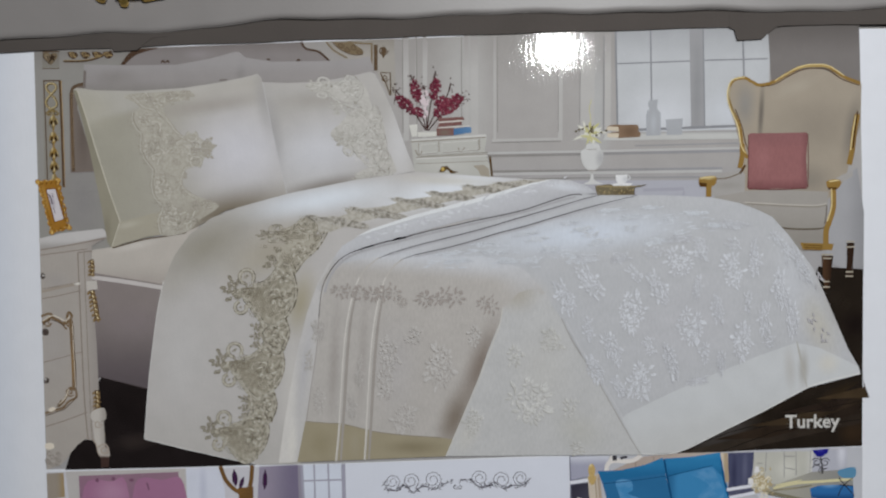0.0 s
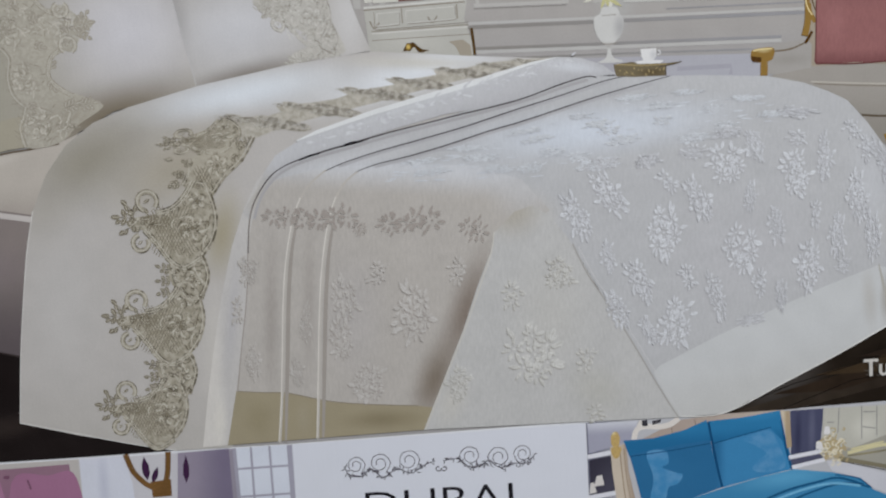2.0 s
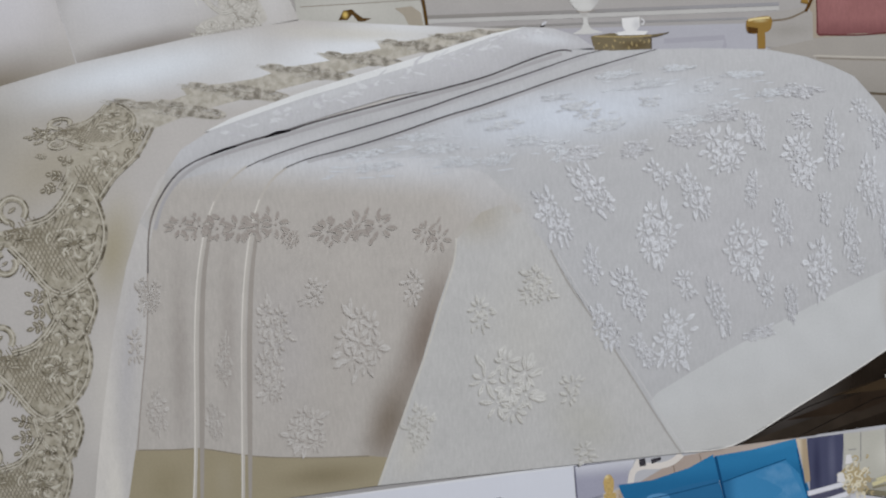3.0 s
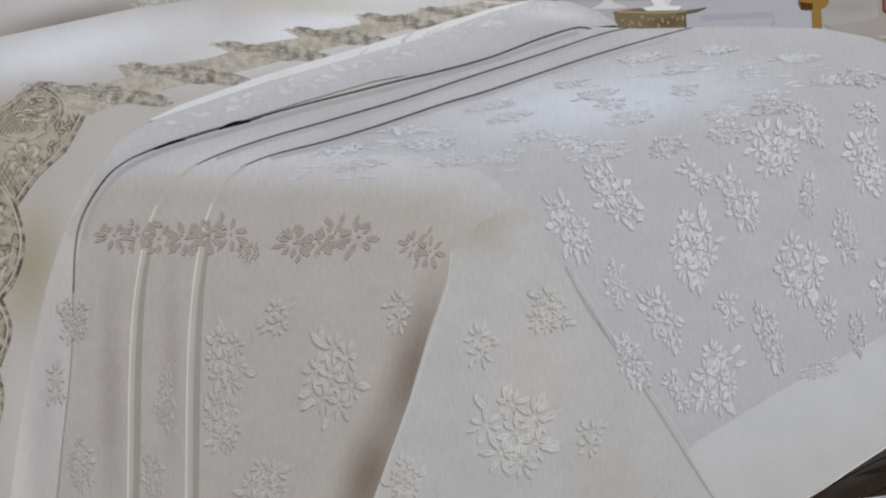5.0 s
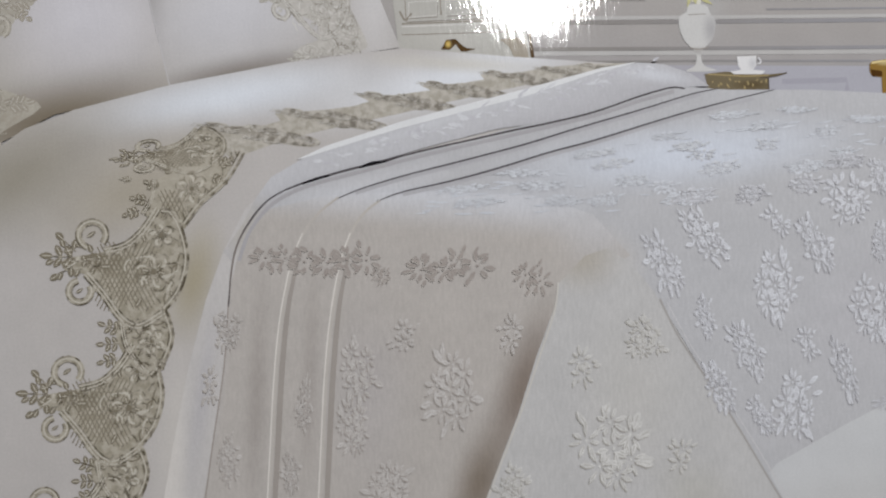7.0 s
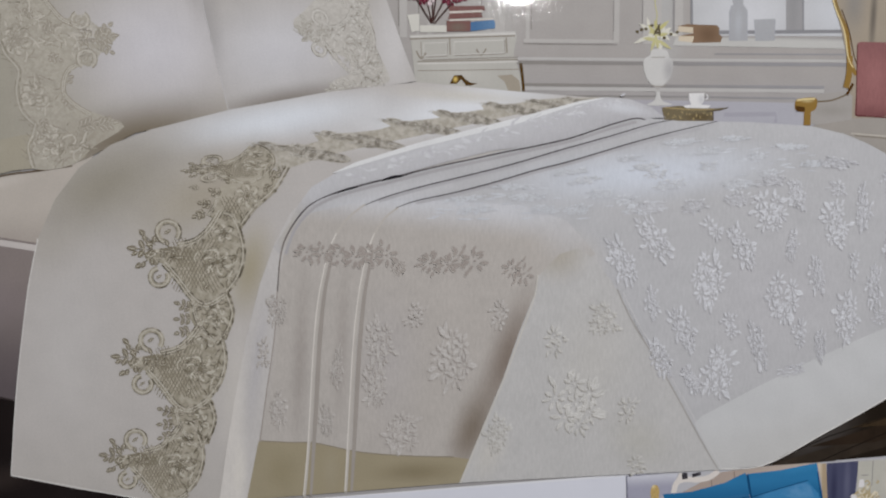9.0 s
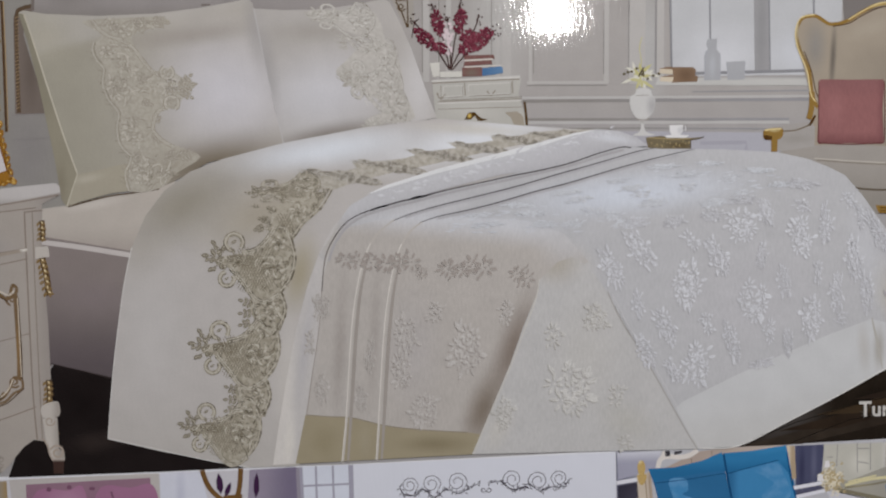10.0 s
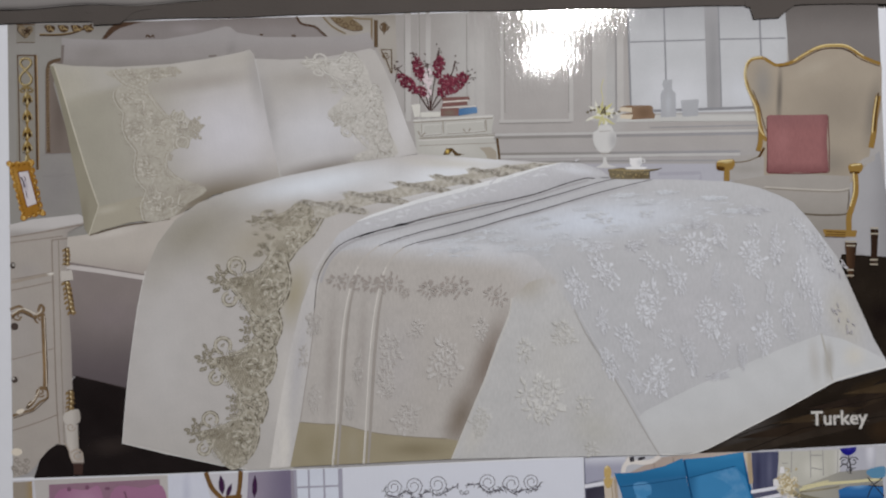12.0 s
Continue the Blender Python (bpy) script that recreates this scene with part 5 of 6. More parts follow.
pr("spread_roll", Drawing().poly([(572, 462), (586, 434), (602, 412), (636, 392), (700, 372), (740, 360), (790, 347), (880, 324), (955, 299), (1000, 288), (1030, 290), (1060, 300), (1080, 314), (1040, 316), (1000, 324), (920, 350), (840, 362), (770, 380), (700, 400), (640, 420), (606, 440), (585, 462), (560, 500), (552, 490)]), (180, 180, 184),
   ("g", 816, 350, 824, 376, (170, 169, 173), 0.8), ("r", 800, 348, 230, 7, -17, (188, 189, 193), 0.7), ("r", 1020, 302, 60, 12, 8, (194, 196, 202), 0.8), ("r", 575, 470, 50, 60, 0, (174, 170, 166), 1.0), label="printed rolled edge of the bedspread", weave=0.04)
pr("roll_crease", Drawing().ribbon([(1052, 317), (1036, 316), (1000, 326), (950, 343), (900, 355), (860, 363), (820, 372), (770, 383), (730, 393), (704, 400)], 2.2, taper=0.25).ribbon([(735, 392), (715, 398), (690, 403), (664, 410), (640, 417), (616, 426)], 2.6, taper=0.3).ribbon([(620, 424), (598, 437), (580, 458), (566, 484), (560, 512), (557, 548)], 2.2, taper=0.4), (82, 78, 80), ("r", 566, 500, 40, 60, 0, (126, 119, 114), 0.9))
pr("roll_shadow", Drawing().ribbon([(1040, 320), (1000, 331), (950, 347), (860, 368), (770, 388), (700, 406), (640, 422), (604, 440), (580, 468), (568, 500)], 4.0), (160, 158, 161))
pr("roll_gap", Drawing().ribbon([(634, 420), (650, 414), (664, 411)], 3.0, True, 0.7).ribbon([(694, 403), (708, 398), (724, 396)], 3.6, True, 0.7), (24, 22, 26))
pr("pleat_shadow", Drawing().ribbon([(1070, 323), (1000, 344), (930, 364), (870, 382), (800, 400), (740, 415), (690, 430)], 3.4).ribbon([(1130, 328), (1040, 350), (950, 377), (900, 390), (840, 408), (790, 421), (740, 432)], 3.6), (168, 167, 171))
pr("pleat_crease", Drawing().ribbon([(1090, 317), (1060, 323), (1000, 341), (930, 361), (870, 379), (800, 397), (740, 412), (694, 426), (668, 437)], 2.0, taper=0.5).ribbon([(1154, 318), (1100, 331), (1040, 347), (950, 374), (900, 387), (840, 405), (790, 418), (740, 429), (712, 439)], 2.2, taper=0.55), (90, 87, 90))
pr("piping_shade", Drawing().ribbon([(630, 494), (618, 552), (611, 620), (606, 700), (602, 760), (598, 824)], 6.0, taper=0.5).ribbon([(682, 494), (671, 552), (664, 620), (659, 700), (655, 770), (652, 820)], 6.0, taper=0.5), (150, 144, 139))
pr("piping", Drawing().ribbon([(672, 434), (652, 450), (636, 470), (624, 500), (612, 556), (605, 620), (600, 700), (596, 760), (590, 826)], 3.6, taper=0.5).ribbon([(716, 438), (700, 450), (686, 470), (675, 500), (664, 556), (657, 620), (652, 700), (648, 770), (645, 822)], 3.8, taper=0.5), (175, 170, 165), label="printed white piping")
pr("piping_light", Drawing().ribbon([(634, 472), (622, 502), (610, 558), (603, 622), (598, 702), (594, 762), (588, 824)], 1.6).ribbon([(684, 472), (673, 502), (662, 558), (655, 622), (650, 702), (646, 772), (643, 820)], 1.6), (200, 196, 191))
pr("fold_edge", Drawing().ribbon([(905, 528), (901, 556), (884, 604), (860, 668), (832, 734), (800, 812)], 2.0), (186, 183, 178))


def bloom(x, y, rx, ry, lean, seed, openly=False):
    """A woven blossom: two tiers of pointed petals and a few loose leaves round an eye, in an oval that leans. Gives its petals, the shade
    beneath them and their fine veins."""
    r, light, shade, vein = random.Random(seed), Drawing(), Drawing(), Drawing()
    c, q = math.cos(radians(lean)), math.sin(radians(lean))
    at = lambda u, v: (x + rx * u * c - ry * v * q, y + rx * u * q + ry * v * c)
    big = max(rx, ry) > 24

    def petal(cu, cv, length, wide, turn):
        tc, ts = math.cos(turn), math.sin(turn)
        shape = [(0, 0), (0.25, 0.36), (0.6, 0.5), (0.85, 0.26), (1, 0), (0.85, -0.26), (0.6, -0.5), (0.25, -0.36)]
        pts = [at(cu + a * length * tc - b * wide * ts, cv + a * length * ts + b * wide * tc) for a, b in shape]
        light.poly(pts)
        shade.poly([(a - 1.1, b + 1.4) for a, b in pts])
        vein.ribbon([at(cu + 0.15 * length * tc, cv + 0.15 * length * ts), at(cu + 0.75 * length * tc, cv + 0.75 * length * ts)], 0.9, False)

    heads = [(0, -0.3, 0.6), (r.uniform(-0.2, 0.2), 0.35, 0.58)] if not big else [(r.uniform(-0.35, 0.0), -0.52, 0.36), (r.uniform(0.1, 0.45), -0.34, 0.36), (r.uniform(-0.55, -0.3), -0.08, 0.34), (r.uniform(-0.1, 0.1), 0.0, 0.42), (r.uniform(0.3, 0.5), 0.16, 0.34), (r.uniform(-0.45, -0.1), 0.40, 0.36), (r.uniform(0.05, 0.3), 0.52, 0.34)]
    if openly:
        heads = [(-0.42, 0.0, 0.62), (0.42, 0.05, 0.62)]
    for hu, hv, hs in heads:
        n, a0 = r.choice((7, 8, 9)), r.uniform(0, 6)
        for k in range(n):
            a = a0 + 2 * math.pi * k / n + r.uniform(-0.12, 0.12)
            near = 0.42 if openly else 0.26
            petal(hu + near * hs * math.cos(a), hv + near * hs * math.sin(a), hs * r.uniform(0.5, 0.95), hs * r.uniform(0.22, 0.32), a)
        light.oval(*at(hu, hv), rx * hs * 0.10, ry * hs * 0.10, 0, 6)
    for k in range(6 if big else 3):
        a = r.uniform(0, 6.28)
        petal(0.62 * math.cos(a), 0.62 * math.sin(a), r.uniform(0.32, 0.46), r.uniform(0.12, 0.18), a + r.uniform(-0.7, 0.7))
    return light, shade, vein


RIGHT = [(1022, 508, 20, 40, -25), (1066, 478, 20, 42, -38), (1150, 464, 15, 21, -30), (1195, 491, 18, 38, -25), (1148, 536, 28, 42, 4), (1232, 442, 30, 32, -10), (1274, 416, 16, 25, -20), (1332, 458, 25, 39, 0), (1267, 488, 11, 24, 5),
         (1306, 530, 13, 32, -8), (1255, 562, 27, 40, 4), (1180, 598, 14, 20, -20), (1222, 628, 14, 40, -16), (1352, 588, 21, 40, 2), (1284, 612, 12, 22, 0), (1392, 546, 14, 36, 0), (1165, 666, 26, 42, 8), (1112, 606, 17, 40, -26), (1067, 568, 12, 26, -5)]
RIGHT += [(1080, 645, 16, 32, -30), (1314, 632, 10, 26, 0), (1272, 664, 22, 9, -14), (1372, 434, 14, 36, 0), (1430, 424, 10, 22, -10), (1458, 450, 12, 42, -28), (1420, 492, 17, 40, -4), (1442, 546, 13, 38, -6), (1362, 514, 11, 22, 0), (1126, 676, 13, 26, -30),
          (1334, 408, 18, 12, 0), (1186, 424, 22, 11, -8), (1122, 434, 24, 11, -10), (1236, 398, 26, 9, -4), (1060, 436, 26, 9, -6), (1330, 372, 30, 9, 4), (1410, 398, 12, 18, -30), (1402, 590, 14, 12, 0)]
MID = [(1000, 590, 26, 24, 20), (928, 618, 18, 22, 0), (956, 706, 46, 48, 10), (1036, 716, 18, 20, 0), (850, 746, 20, 30, 10), (1046, 794, 18, 14, 0)]
SIDE_D = [(606, 497, 22, 15, 0), (648, 502, 26, 19, 0), (690, 500, 22, 19, 0), (770, 512, 24, 18, 0), (806, 508, 26, 20, 0), (878, 522, 18, 20, 20), (716, 516, 8, 12, 0)]
SIDE_L = [(738, 580, 18, 20, 10), (854, 582, 16, 21, 10), (788, 640, 32, 48, 4), (692, 618, 23, 36, 0), (684, 676, 18, 32, 0), (722, 738, 29, 30, 0), (557, 572, 15, 24, 0), (556, 705, 12, 28, 4), (538, 628, 12, 22, 8), (620, 720, 10, 26, 0), (634, 650, 9, 30, 4)]


def each(name, rows, seed, rgb, shade_rgb, vein_rgb, under, label):
    """One woven blossom an object, with its shade below and its veins above."""
    light_ink = ink(name + "_ink", rgb, blotch=0.05, thread=(150, 0.32, 0.60, under))
    shade_ink, vein_ink = ink(name + "_shade_ink", shade_rgb), ink(name + "_vein_ink", vein_rgb, thread=(120, 0.36, 0.62, under))
    first = PLIES[0] + 1
    PLIES[0] += 12
    for i, row in enumerate(rows):
        x, y, rx, ry, lean = row
        light, shade, vein = bloom(x, y, rx * 1.12, ry * 1.08, lean, seed * 100 + i, seed == 12)
        for tail, drawing, m, ply in (("_shade", shade, shade_ink, 0), ("", light, light_ink, 4), ("_vein", vein, vein_ink, 8)):
            tagged(printed(name + tail, drawing, m, P, "" if tail else label, ply=first + ply + i % 3), kind="stuff")


d, r3 = Drawing(), random.Random(44)
for k in range(70):     # loose threads across the bed's top
    x = 750 + 540 * r3.random()
    low = max(330 + 0.06 * (x - 1100), 424 - 0.28 * (x - 790))
    y = low + 8 + (448 - low - 0.17 * max(0, x - 1000)) * r3.random() ** 1.4
    d.leaf(x, y, r3.uniform(10, 26), r3.uniform(1.2, 2.6), r3.uniform(-12, 4))
pr("woven_streak", d, (194, 197, 203), stuff=True, blotch=0.06, thread=(70, 0.34, 0.66, (187, 190, 197)))
d = Drawing()
for k in range(90):     # woven patches on the roll
    u = r3.random()
    x = 640 + 380 * u
    d.leaf(x, 408 - 112 * u + r3.uniform(-16, -4), r3.uniform(8, 18), r3.uniform(2, 4), r3.uniform(-40, 30))
pr("roll_streak", d, (196, 197, 201), stuff=True, thread=(90, 0.36, 0.6, (178, 177, 183)))
TOP = []     # blossoms seen nearly edge-on across the bed's top
for row in range(5):
    for k in range(9 - row):
        x = 790 + 78 * k + 40 * (row % 2) + r3.uniform(-14, 14) - 12 * row
        low = max(330 + 0.06 * (x - 1100), 424 - 0.28 * (x - 790))
        y = low + 9 + 19 * row + r3.uniform(-4, 4)
        if y < 450 - 0.12 * max(0, x - 950) and x < 1330:
            TOP.append((x, y, r3.uniform(20, 32), 4.5 + 1.1 * row, r3.uniform(-10, 0)))
each("woven_bloom", TOP, 15, (202, 205, 211), (182, 183, 188), (192, 195, 200), (192, 195, 201), "white woven blossom on the bed's top")
each("woven_bloom", RIGHT, 4, (202, 204, 209), (166, 165, 169), (179, 179, 184), (187, 188, 193), "white woven blossom")
each("woven_bloom", MID, 7, (193, 192, 190), (160, 157, 152), (168, 165, 160), (183, 182, 180), "cream woven blossom")
each("woven_bloom", SIDE_L, 9, (185, 182, 180), (155, 149, 144), (162, 156, 152), (174, 170, 167), "pale grey woven blossom")
each("woven_bloom", SIDE_D, 12, (145, 137, 133), (162, 156, 151), (154, 147, 142), (155, 148, 143), "grey woven blossom")
d = Drawing()
for x, y, s in ((1478, 545, 16), (1500, 575, 14), (1488, 470, 16)):
    r3 = random.Random(int(x))
    for k in range(6):
        d.leaf(x + r3.uniform(-s, s) * 0.5, y + r3.uniform(-s, s), s * 0.7, 3.2, 60 + r3.uniform(-30, 30))
pr("woven_shadow", d, (164, 161, 165), stuff=True)


def lettering(name, text, x, y, height, rgb, turn, parent, label, spread=0.0, stretch=1.0):
    cu = bpy.data.curves.new(name, "FONT")
    cu.body, cu.size, cu.offset, cu.resolution_u = text, 1.0, spread, 4
    tmp = bpy.data.objects.new(name, cu)
    me = bpy.data.meshes.new_from_object(tmp)
    bpy.data.objects.remove(tmp)
    d = Drawing()
    c, s = math.cos(radians(turn)), math.sin(radians(turn))
    k = height / 0.69
    d.v = [(x + k * (v.co.x * stretch * c + v.co.y * s), y + k * (v.co.x * stretch * s - v.co.y * c)) for v in me.vertices]
    d.f = [list(p.vertices) for p in me.polygons]
    d.shape = [0] * len(d.f)
    bpy.data.meshes.remove(me)
    return printed(name, d, ink(name + "_ink", rgb), parent, label)


lettering("country_name", "Turkey", 1434, 752, 24, (186, 183, 179), -1.6, P, "white printed word Turkey", 0.022, 0.98)
d = Drawing()
r3 = random.Random(21)
for k in range(34):
    d.oval(1436 + 98 * r3.random(), 752 - 22 * r3.random(), 1.2, 1.2, n=6)
pr("letter_ornament", d, (88, 82, 76))

# ---- the lower strip of the card: a name panel between two smaller photographs ----
PLIES[0] = 3     # these lie beside the large photograph, on the sheet itself
pink = printed("pink_picture", Drawing().poly([(22, 851), (300, 842), (604, 829), (612, 1250), (26, 1270)]), ink("pink_wall_ink", (186, 184, 190), ("g", 420, 900, 520, 900, (120, 112, 128), 0.8)), card, "printed photograph of a pink bed")
pr("bedhead", Drawing().poly([(60, 850), (296, 841), (298, 900), (66, 905)]), (175, 170, 168), parent=pink)
pr("bedhead_pad", Drawing().poly([(86, 858), (282, 848), (290, 1000), (90, 1010)]), (136, 106, 122), ("g", 180, 850, 180, 900, (134, 101, 121), 0.9), parent=pink, label="printed pink padded headboard")
pr("pink_pillow", Drawing().poly([(96, 880), (150, 868), (180, 872), (190, 1020), (100, 1030)], True).poly([(196, 874), (250, 864), (292, 870), (296, 1010), (200, 1020)], True), (150, 106, 134), ("r", 150, 890, 50, 40, 0, (172, 134, 158), 0.7), parent=pink, label="printed pink pillows")
pr("pad_button", Drawing().oval(122, 866, 4, 4).oval(154, 863, 4, 4).oval(190, 865, 5, 3).ribbon([(220, 870), (224, 884)], 3, False), (112, 78, 98), parent=pink)
pr("gilt_strip", Drawing().poly([(22, 854), (56, 852), (58, 900), (24, 905)]), (143, 133, 122), ("g", 40, 880, 60, 880, (148, 125, 85), 0.9), parent=pink)
pr("pale_curtain", Drawing().poly([(297, 841), (362, 838), (372, 880), (380, 1000), (300, 1000)]), (196, 198, 210), ("r", 330, 880, 12, 80, 0, (178, 180, 196), 0.8), parent=pink)
pr("shaded_wall", Drawing().poly([(440, 836), (514, 832), (520, 1000), (430, 1000)]), (138, 130, 146), ("g", 450, 880, 510, 880, (108, 100, 122), 0.9), parent=pink)
pr("lattice", Drawing().poly([(524, 832), (598, 829), (602, 960), (528, 965)]), (196, 200, 212), parent=pink, label="printed pale window")
pr("lattice_bar", Drawing().ribbon([(546, 831), (549, 960)], 3.4, False).ribbon([(573, 830), (577, 960)], 3.4, False).ribbon([(524, 863), (600, 860)], 3.2, False).ribbon([(526, 905), (602, 902)], 3.2, False).ribbon([(522, 832), (528, 960)], 5, False).ribbon([(604, 829), (609, 960)], 12, False), (150, 148, 162), parent=pink)
d = Drawing().ribbon([(364, 836), (374, 862), (390, 880), (404, 888)], 8).ribbon([(426, 834), (424, 862), (420, 880)], 8).poly([(398, 878), (428, 875), (428, 900), (400, 902)])
pr("gilt_mirror", d, (103, 75, 44), ("r", 400, 870, 24, 40, 0, (126, 93, 54), 0.6), parent=pink, label="printed gilt mirror frame", grain=0.2)
pr("lavender", Drawing().leaf(394, 876, 36, 12, -96).leaf(401, 880, 26, 9, -70).leaf(450, 882, 42, 10, -88), (58, 34, 62), parent=pink)
pr("dark_cabinet", Drawing().poly([(300, 1000), (600, 990), (606, 1250), (30, 1268), (30, 1030)]), (140, 110, 128), parent=pink)

panel = printed("name_panel", Drawing().poly([(606, 829), (1032, 811), (1046, 1300), (616, 1310)]), ink("name_panel_ink", (200, 202, 212), grain=0.008, blotch=0.01), card, "white printed name panel with scroll ornament")
orn = Drawing()
for x, y, s, f in ((697, 863, 15, 1), (732, 861, 17, 1), (774, 858, 18, 1), (864, 854, 17, -1), (906, 857, 18, -1), (941, 853, 15, -1)):
    orn.curl(x, y, s, 60 if f > 0 else 120, 1.2, 1.75, -f)
for pts in (((680, 864), (688, 877), (704, 880), (719, 870), (737, 882), (757, 870), (777, 877), (796, 866), (812, 860)), ((824, 860), (846, 858), (862, 870), (880, 868), (891, 862), (908, 873), (926, 867), (944, 867), (957, 856))):
    orn.ribbon(pts, 1.5)
    rr, line = random.Random(int(pts[0][0])), spline(pts, False, 6)
    for k in range(70):
        p = line[rr.randrange(1, len(line) - 1)]
        orn.leaf(p.x + rr.uniform(-2, 2), p.y + rr.uniform(-2, 2), rr.uniform(4, 8), 2.0, rr.uniform(0, 360))
orn.curl(817, 871, 5, 0, 1.4, 1.0).curl(826, 871, 5, 180, 1.4, 1.0, -1)
printed("scroll_ornament", orn, ink("ornament_ink", (72, 68, 76)), panel, "dark printed scroll ornament")
lettering("place_name", "DUBAI", 704, 946, 42, (28, 26, 32), -2.2, panel, "black printed word DUBAI", -0.006, 1.28)
blue = printed("blue_picture", Drawing().poly([(1033, 810), (1230, 802), (1578, 787), (1586, 1200), (1046, 1230)]), ink("blue_wall_ink", (172, 172, 178), ("g", 1100, 860, 1040, 860, (92, 92, 112), 0.9)), card, "printed photograph of a blue bed")
pr("pale_wall", Drawing().poly([(1035, 811),(1108, 809),(1101, 837),(1073, 846),(1037, 856)]), (150, 150, 166), ("g", 1070, 830, 1070, 806, (196, 197, 206), 0.9), parent=blue)
pr("dark_dado", Drawing().poly([(1037, 866),(1069, 860),(1076, 918),(1039, 926)]), (52, 50, 62), ("g", 1040, 870, 1080, 900, (76, 74, 88), 0.7), parent=blue)
pr("white_rail", Drawing().ribbon([(1035, 861),(1071, 855)], 6.5, False).ribbon([(1035, 923),(1078, 916)], 7, False), (204, 204, 212), parent=blue)
pr("wall_lamp", Drawing().poly([(1048, 890),(1056, 889),(1059, 904),(1044, 906)]).poly([(1039, 900),(1044, 900),(1048, 915),(1037, 917)]), (196, 192, 190), parent=blue, label="printed small white lamp shades")
pr("bed_post", Drawing().poly([(1068, 847),(1091, 843),(1095, 884),(1106, 934),(1078, 933),(1071, 884)]), (186, 174, 160), ("g", 1082, 870, 1098, 868, (140, 122, 108), 0.8), parent=blue)
pr("post_groove", Drawing().ribbon([(1082, 852),(1086, 894),(1091, 932)], 1.6).ribbon([(1088, 850),(1092, 894),(1099, 932)], 1.2), (140, 122, 106), parent=blue)
pr("gilt_finial", Drawing().poly([(1071, 846),(1069, 832),(1073, 825),(1078, 825),(1082, 833),(1080, 846)], True).poly([(1069, 849),(1084, 848),(1080, 863),(1073, 863)], True), (176, 150, 98), ("r", 1073, 826, 5, 6, 0, (214, 198, 152), 0.8), parent=blue, grain=0.2)
pr("bedhead_panel", Drawing().poly([(1110, 839),(1138, 825),(1167, 810),(1218, 804),(1319, 798),(1321, 815),(1218, 823),(1115, 847)]), (160, 146, 138), ("g", 1150, 820, 1300, 800, (178, 166, 158), 0.7), parent=blue, label="printed cream padded bedhead")
pr("bedhead_seam", Drawing().ribbon([(1157, 818),(1159, 831)], 1.2, False).ribbon([(1191, 809),(1193, 822)], 1.2, False), (120, 104, 96), parent=blue)
pr("bedhead_rim", Drawing().ribbon([(1102, 843),(1106, 824),(1118, 818),(1138, 819),(1155, 816),(1168, 807)], 8).ribbon([(1103, 837),(1109, 818),(1114, 809)], 5), (204, 198, 194), parent=blue)
pr("dark_object", Drawing().poly([(1114, 809),(1122, 808),(1123, 817),(1115, 818)]).poly([(1129, 810),(1142, 808),(1142, 812),(1130, 816)]), (56, 54, 60), parent=blue)
pr("blue_pillow", Drawing().poly([(1087, 838),(1129, 836),(1176, 825),(1208, 811),(1217, 840),(1209, 851),(1157, 856),(1110, 860),(1097, 865)]).poly([(1210, 813),(1260, 809),(1315, 800),(1322, 834),(1338, 891),(1298, 862),(1218, 846)]), (44, 112, 158), ("g", 1200, 820, 1200, 845, (34, 94, 138), 0.8), ("r", 1290, 806, 60, 12, -8, (52, 122, 168), 0.8), parent=blue, label="printed blue pillows")
pr("blue_front_pillow", Drawing().poly([(1096, 860),(1120, 855),(1167, 847),(1214, 841),(1222, 878),(1231, 913),(1185, 929),(1116, 938),(1105, 894)]).poly([(1216, 847),(1260, 835),(1300, 825),(1319, 845),(1332, 889),(1279, 901),(1233, 913),(1224, 883)]), (58, 122, 168), ("r", 1160, 890, 60, 40, 0, (66, 132, 178), 0.7), ("g", 1240, 880, 1222, 880, (34, 86, 128), 0.7), parent=blue)
pr("pillow_pattern", Drawing().poly([(1121, 858),(1148, 855),(1153, 873),(1144, 880),(1163, 888),(1174, 892),(1167, 905),(1153, 911),(1148, 928),(1127, 929),(1131, 895)], True).poly([(1262, 841),(1298, 829),(1313, 849),(1324, 885),(1289, 892),(1276, 886),(1285, 873),(1296, 863),(1279, 851)], True), (84, 136, 178), parent=blue, thread=(60, 0.30, 0.70, (62, 124, 170)), label="pale printed pattern on blue pillows")
pr("blue_seam", Drawing().ribbon([(1211, 814),(1216, 840),(1225, 884),(1232, 913)], 3.4).ribbon([(1097, 862),(1157, 855),(1214, 846)], 1.3).ribbon([(1217, 847),(1262, 835),(1302, 825)], 1.4).ribbon([(1317, 814),(1324, 853),(1334, 891)], 2), (22, 66, 106), parent=blue)
pr("blue_quilt", Drawing().poly([(1101, 941),(1185, 929),(1230, 915),(1289, 899),(1338, 889),(1392, 895),(1435, 905),(1454, 923),(1505, 945),(1542, 1049),(1110, 1037)]), (58, 122, 164), ("r", 1330, 900, 120, 26, -6, (84, 148, 186), 0.9), parent=blue, label="printed blue quilt")
pr("quilt_fold", Drawing().ribbon([(1279, 941),(1326, 921),(1373, 909),(1403, 904),(1439, 915)], 3.6).ribbon([(1326, 940),(1364, 924),(1411, 912),(1448, 919)], 3).ribbon([(1397, 899),(1430, 905),(1452, 921)], 2), (28, 78, 116), parent=blue)
pr("quilt_sheen", Drawing().ribbon([(1298, 939),(1345, 922),(1392, 912),(1435, 917)], 3.4), (108, 166, 200), parent=blue)
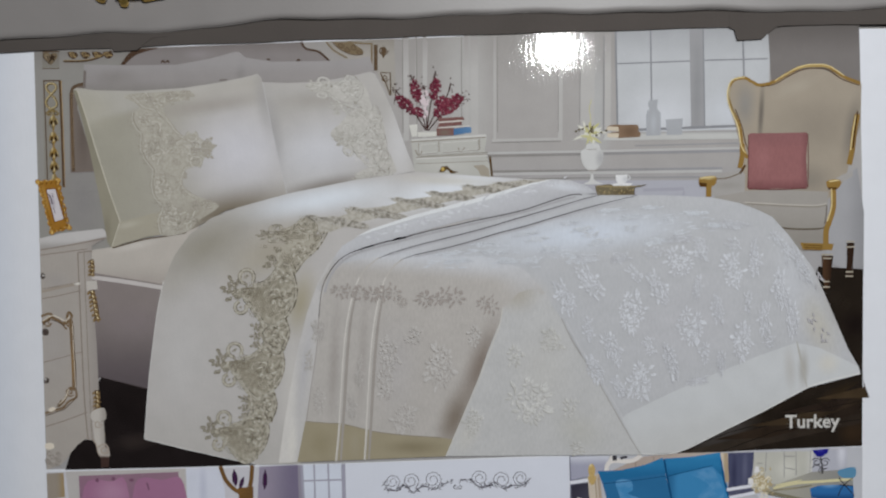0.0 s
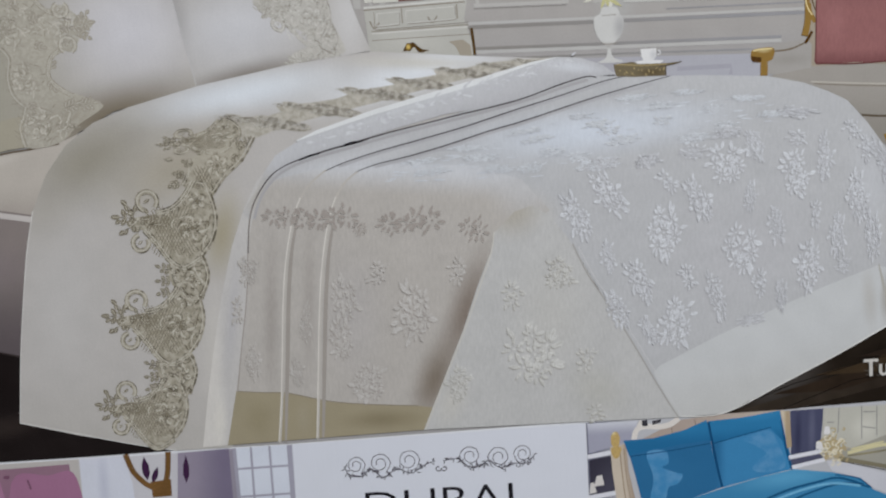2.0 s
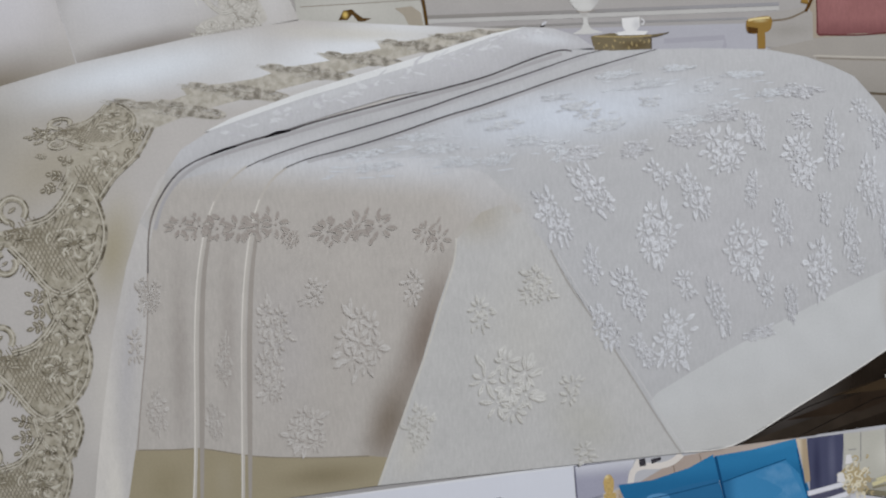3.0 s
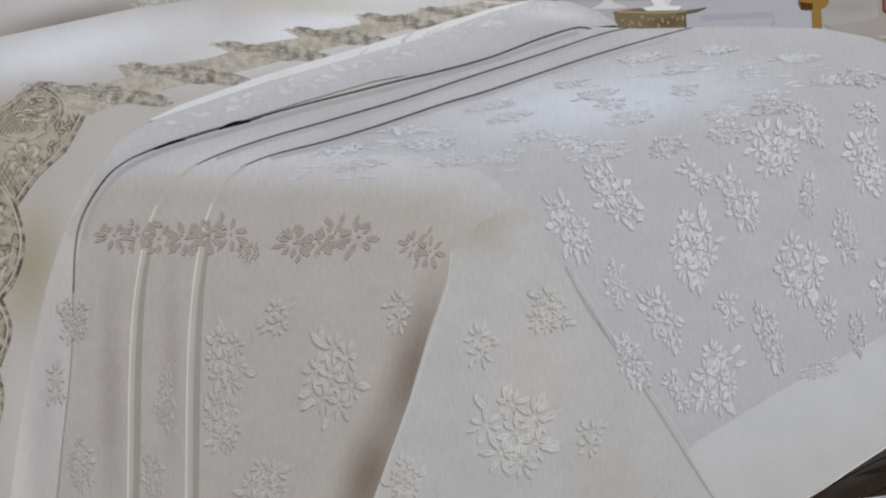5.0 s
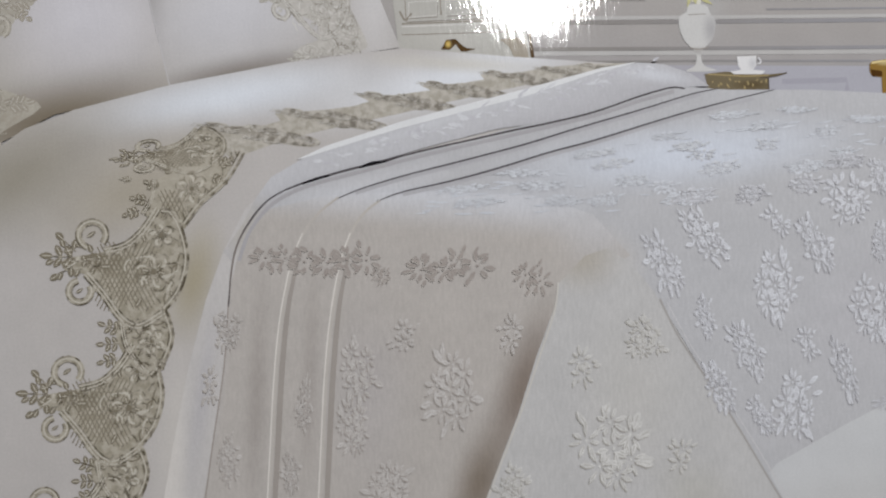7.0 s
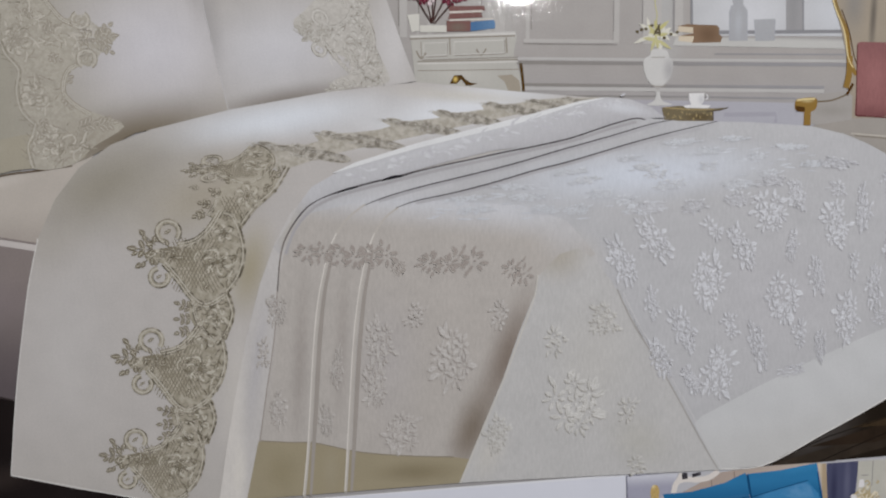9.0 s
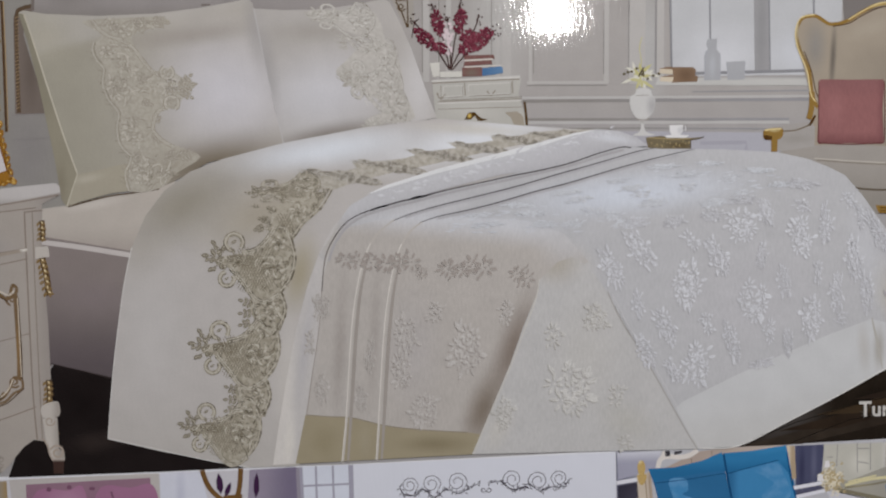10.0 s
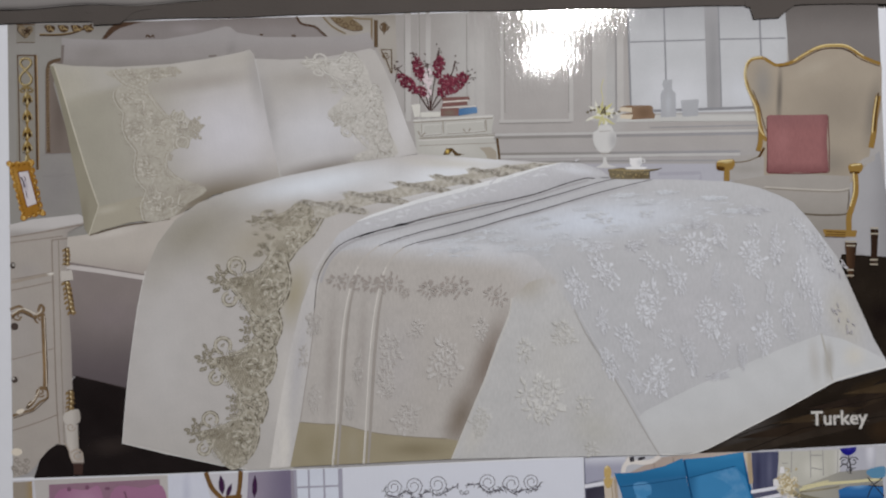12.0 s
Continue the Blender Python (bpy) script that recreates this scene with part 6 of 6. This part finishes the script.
pr("grey_curtain", Drawing().poly([(1330, 801),(1379, 799),(1374, 860),(1332, 868)]), (70, 72, 96), ("r", 1342, 840, 8, 60, 0, (52, 54, 78), 0.9), ("r", 1362, 830, 8, 60, 0, (92, 94, 116), 0.8), parent=blue, label="printed grey curtain")
pr("gilt_post", Drawing().poly([(1316, 801),(1329, 801),(1333, 855),(1326, 857),(1322, 824)]), (196, 184, 166), ("g", 1318, 820, 1326, 820, (150, 130, 104), 0.8), parent=blue)
pr("dark_skirting", Drawing().poly([(1331, 874),(1379, 866),(1379, 873),(1334, 883)]), (78, 78, 98), parent=blue)
pr("white_dado", Drawing().ribbon([(1329, 871),(1381, 862)], 6, False).ribbon([(1334, 886),(1384, 875)], 6, False), (206, 206, 214), parent=blue)
pr("white_cabinet", Drawing().poly([(1378, 799),(1488, 796),(1486, 836),(1426, 858),(1377, 864)]), (174, 172, 164), ("r", 1440, 830, 30, 30, 0, (194, 192, 184), 0.8), ("g", 1470, 830, 1490, 830, (198, 196, 194), 0.7), parent=blue, label="printed white cabinet")
pr("cabinet_line", Drawing().ribbon([(1434, 797),(1435, 846)], 1.4, False).ribbon([(1456, 797),(1457, 842)], 1.4, False).ribbon([(1436, 806),(1454, 806)], 1.6, False).ribbon([(1436, 828),(1454, 831)], 1.6, False).ribbon([(1401, 799),(1400, 836)], 1.3, False).ribbon([(1384, 820),(1394, 820)], 1.4, False).ribbon([(1483, 796),(1482, 836)], 1.2, False), (130, 128, 128), parent=blue)
pr("side_wall", Drawing().poly([(1488, 796),(1550, 790),(1550, 835),(1486, 838)]), (166, 166, 176), ("r", 1540, 800, 12, 40, 0, (196, 196, 204), 0.9), parent=blue)
pr("tiled_floor", Drawing().poly([(1377, 866),(1426, 858),(1486, 835),(1561, 829),(1565, 907),(1467, 891),(1411, 878)]), (150, 147, 138), ("g", 1440, 846, 1540, 830, (128, 127, 126), 0.8), parent=blue)
pr("floor_glow", Drawing().ribbon([(1415, 867),(1458, 857),(1505, 853),(1561, 848)], 5).ribbon([(1420, 861),(1467, 851)], 2.4), (196, 188, 150), parent=blue)
pr("blue_rug", Drawing().poly([(1483, 867),(1500, 861),(1528, 859),(1563, 860),(1565, 894),(1514, 889),(1486, 884)]), (46, 98, 152), ("r", 1520, 860, 24, 8, -4, (112, 152, 190), 0.8), ("g", 1520, 872, 1520, 886, (30, 62, 108), 0.8), parent=blue, label="printed blue rug")
pr("white_stand", Drawing().poly([(1384, 877),(1411, 880),(1467, 897),(1565, 913),(1565, 1012),(1505, 943),(1454, 921),(1435, 905),(1392, 893)]), (186, 186, 194), ("g", 1450, 900, 1540, 920, (158, 158, 168), 0.8), parent=blue)
pr("gilt_rug_edge", Drawing().ribbon([(1401, 874),(1458, 886),(1514, 898),(1565, 907)], 6.5).ribbon([(1415, 871),(1458, 866),(1486, 861)], 3), (118, 112, 94), ("r", 1440, 866, 30, 10, 0, (146, 138, 108), 0.7), parent=blue)
pr("rug_line", Drawing().ribbon([(1401, 878),(1458, 891),(1514, 903),(1565, 912)], 1.4), (70, 66, 60), parent=blue)
r3 = random.Random(31)
d, w = Drawing(), Drawing()
for k in range(70):
    (w if k % 3 == 0 else d).curl(1394 + r3.gauss(0, 9), 859 + r3.gauss(0, 11), r3.uniform(2.5, 6), r3.uniform(0, 360), 1.8, 0.8)
for k in range(9):
    d.leaf(1394, 859, 24, 3, 40 * k)
pr("chandelier", d, (166, 150, 116), parent=blue, label="printed pale gilt chandelier")
pr("chandelier_glint", w, (206, 198, 178), parent=blue)
pr("candle_shade", Drawing().poly([(1369, 848),(1377, 849),(1379, 860),(1368, 860)]).poly([(1381, 826),(1387, 826),(1389, 837),(1379, 838)]), (206, 204, 206), parent=blue)
pr("blue_vase", Drawing().poly([(1486, 794),(1516, 791),(1514, 799),(1505, 806),(1495, 806),(1489, 800)]), (30, 28, 118), ("r", 1502, 794, 8, 5, 0, (64, 60, 160), 0.7), parent=blue)
d = Drawing().curl(1494, 817, 9, 200, 1.7, 1.3).curl(1510, 817, 9, -20, 1.7, 1.3, -1).curl(1504, 831, 6, 120, 1.5, 1.2).ribbon([(1501, 806),(1504, 820),(1505, 839)], 2.4).ribbon([(1486, 827),(1495, 821),(1504, 829),(1514, 828)], 1.6)
pr("iron_stand", d, (50, 48, 50), parent=blue)
pr("blue_stool", Drawing().poly([(1533, 836),(1542, 829),(1565, 826),(1565, 844),(1544, 846)], True), (84, 128, 158), parent=blue)
pr("stool_leg", Drawing().ribbon([(1535, 845),(1552, 865),(1565, 879)], 1.8).ribbon([(1561, 846),(1544, 861),(1535, 880)], 1.8).ribbon([(1537, 859),(1563, 861)], 1.6), (40, 38, 40), parent=blue)
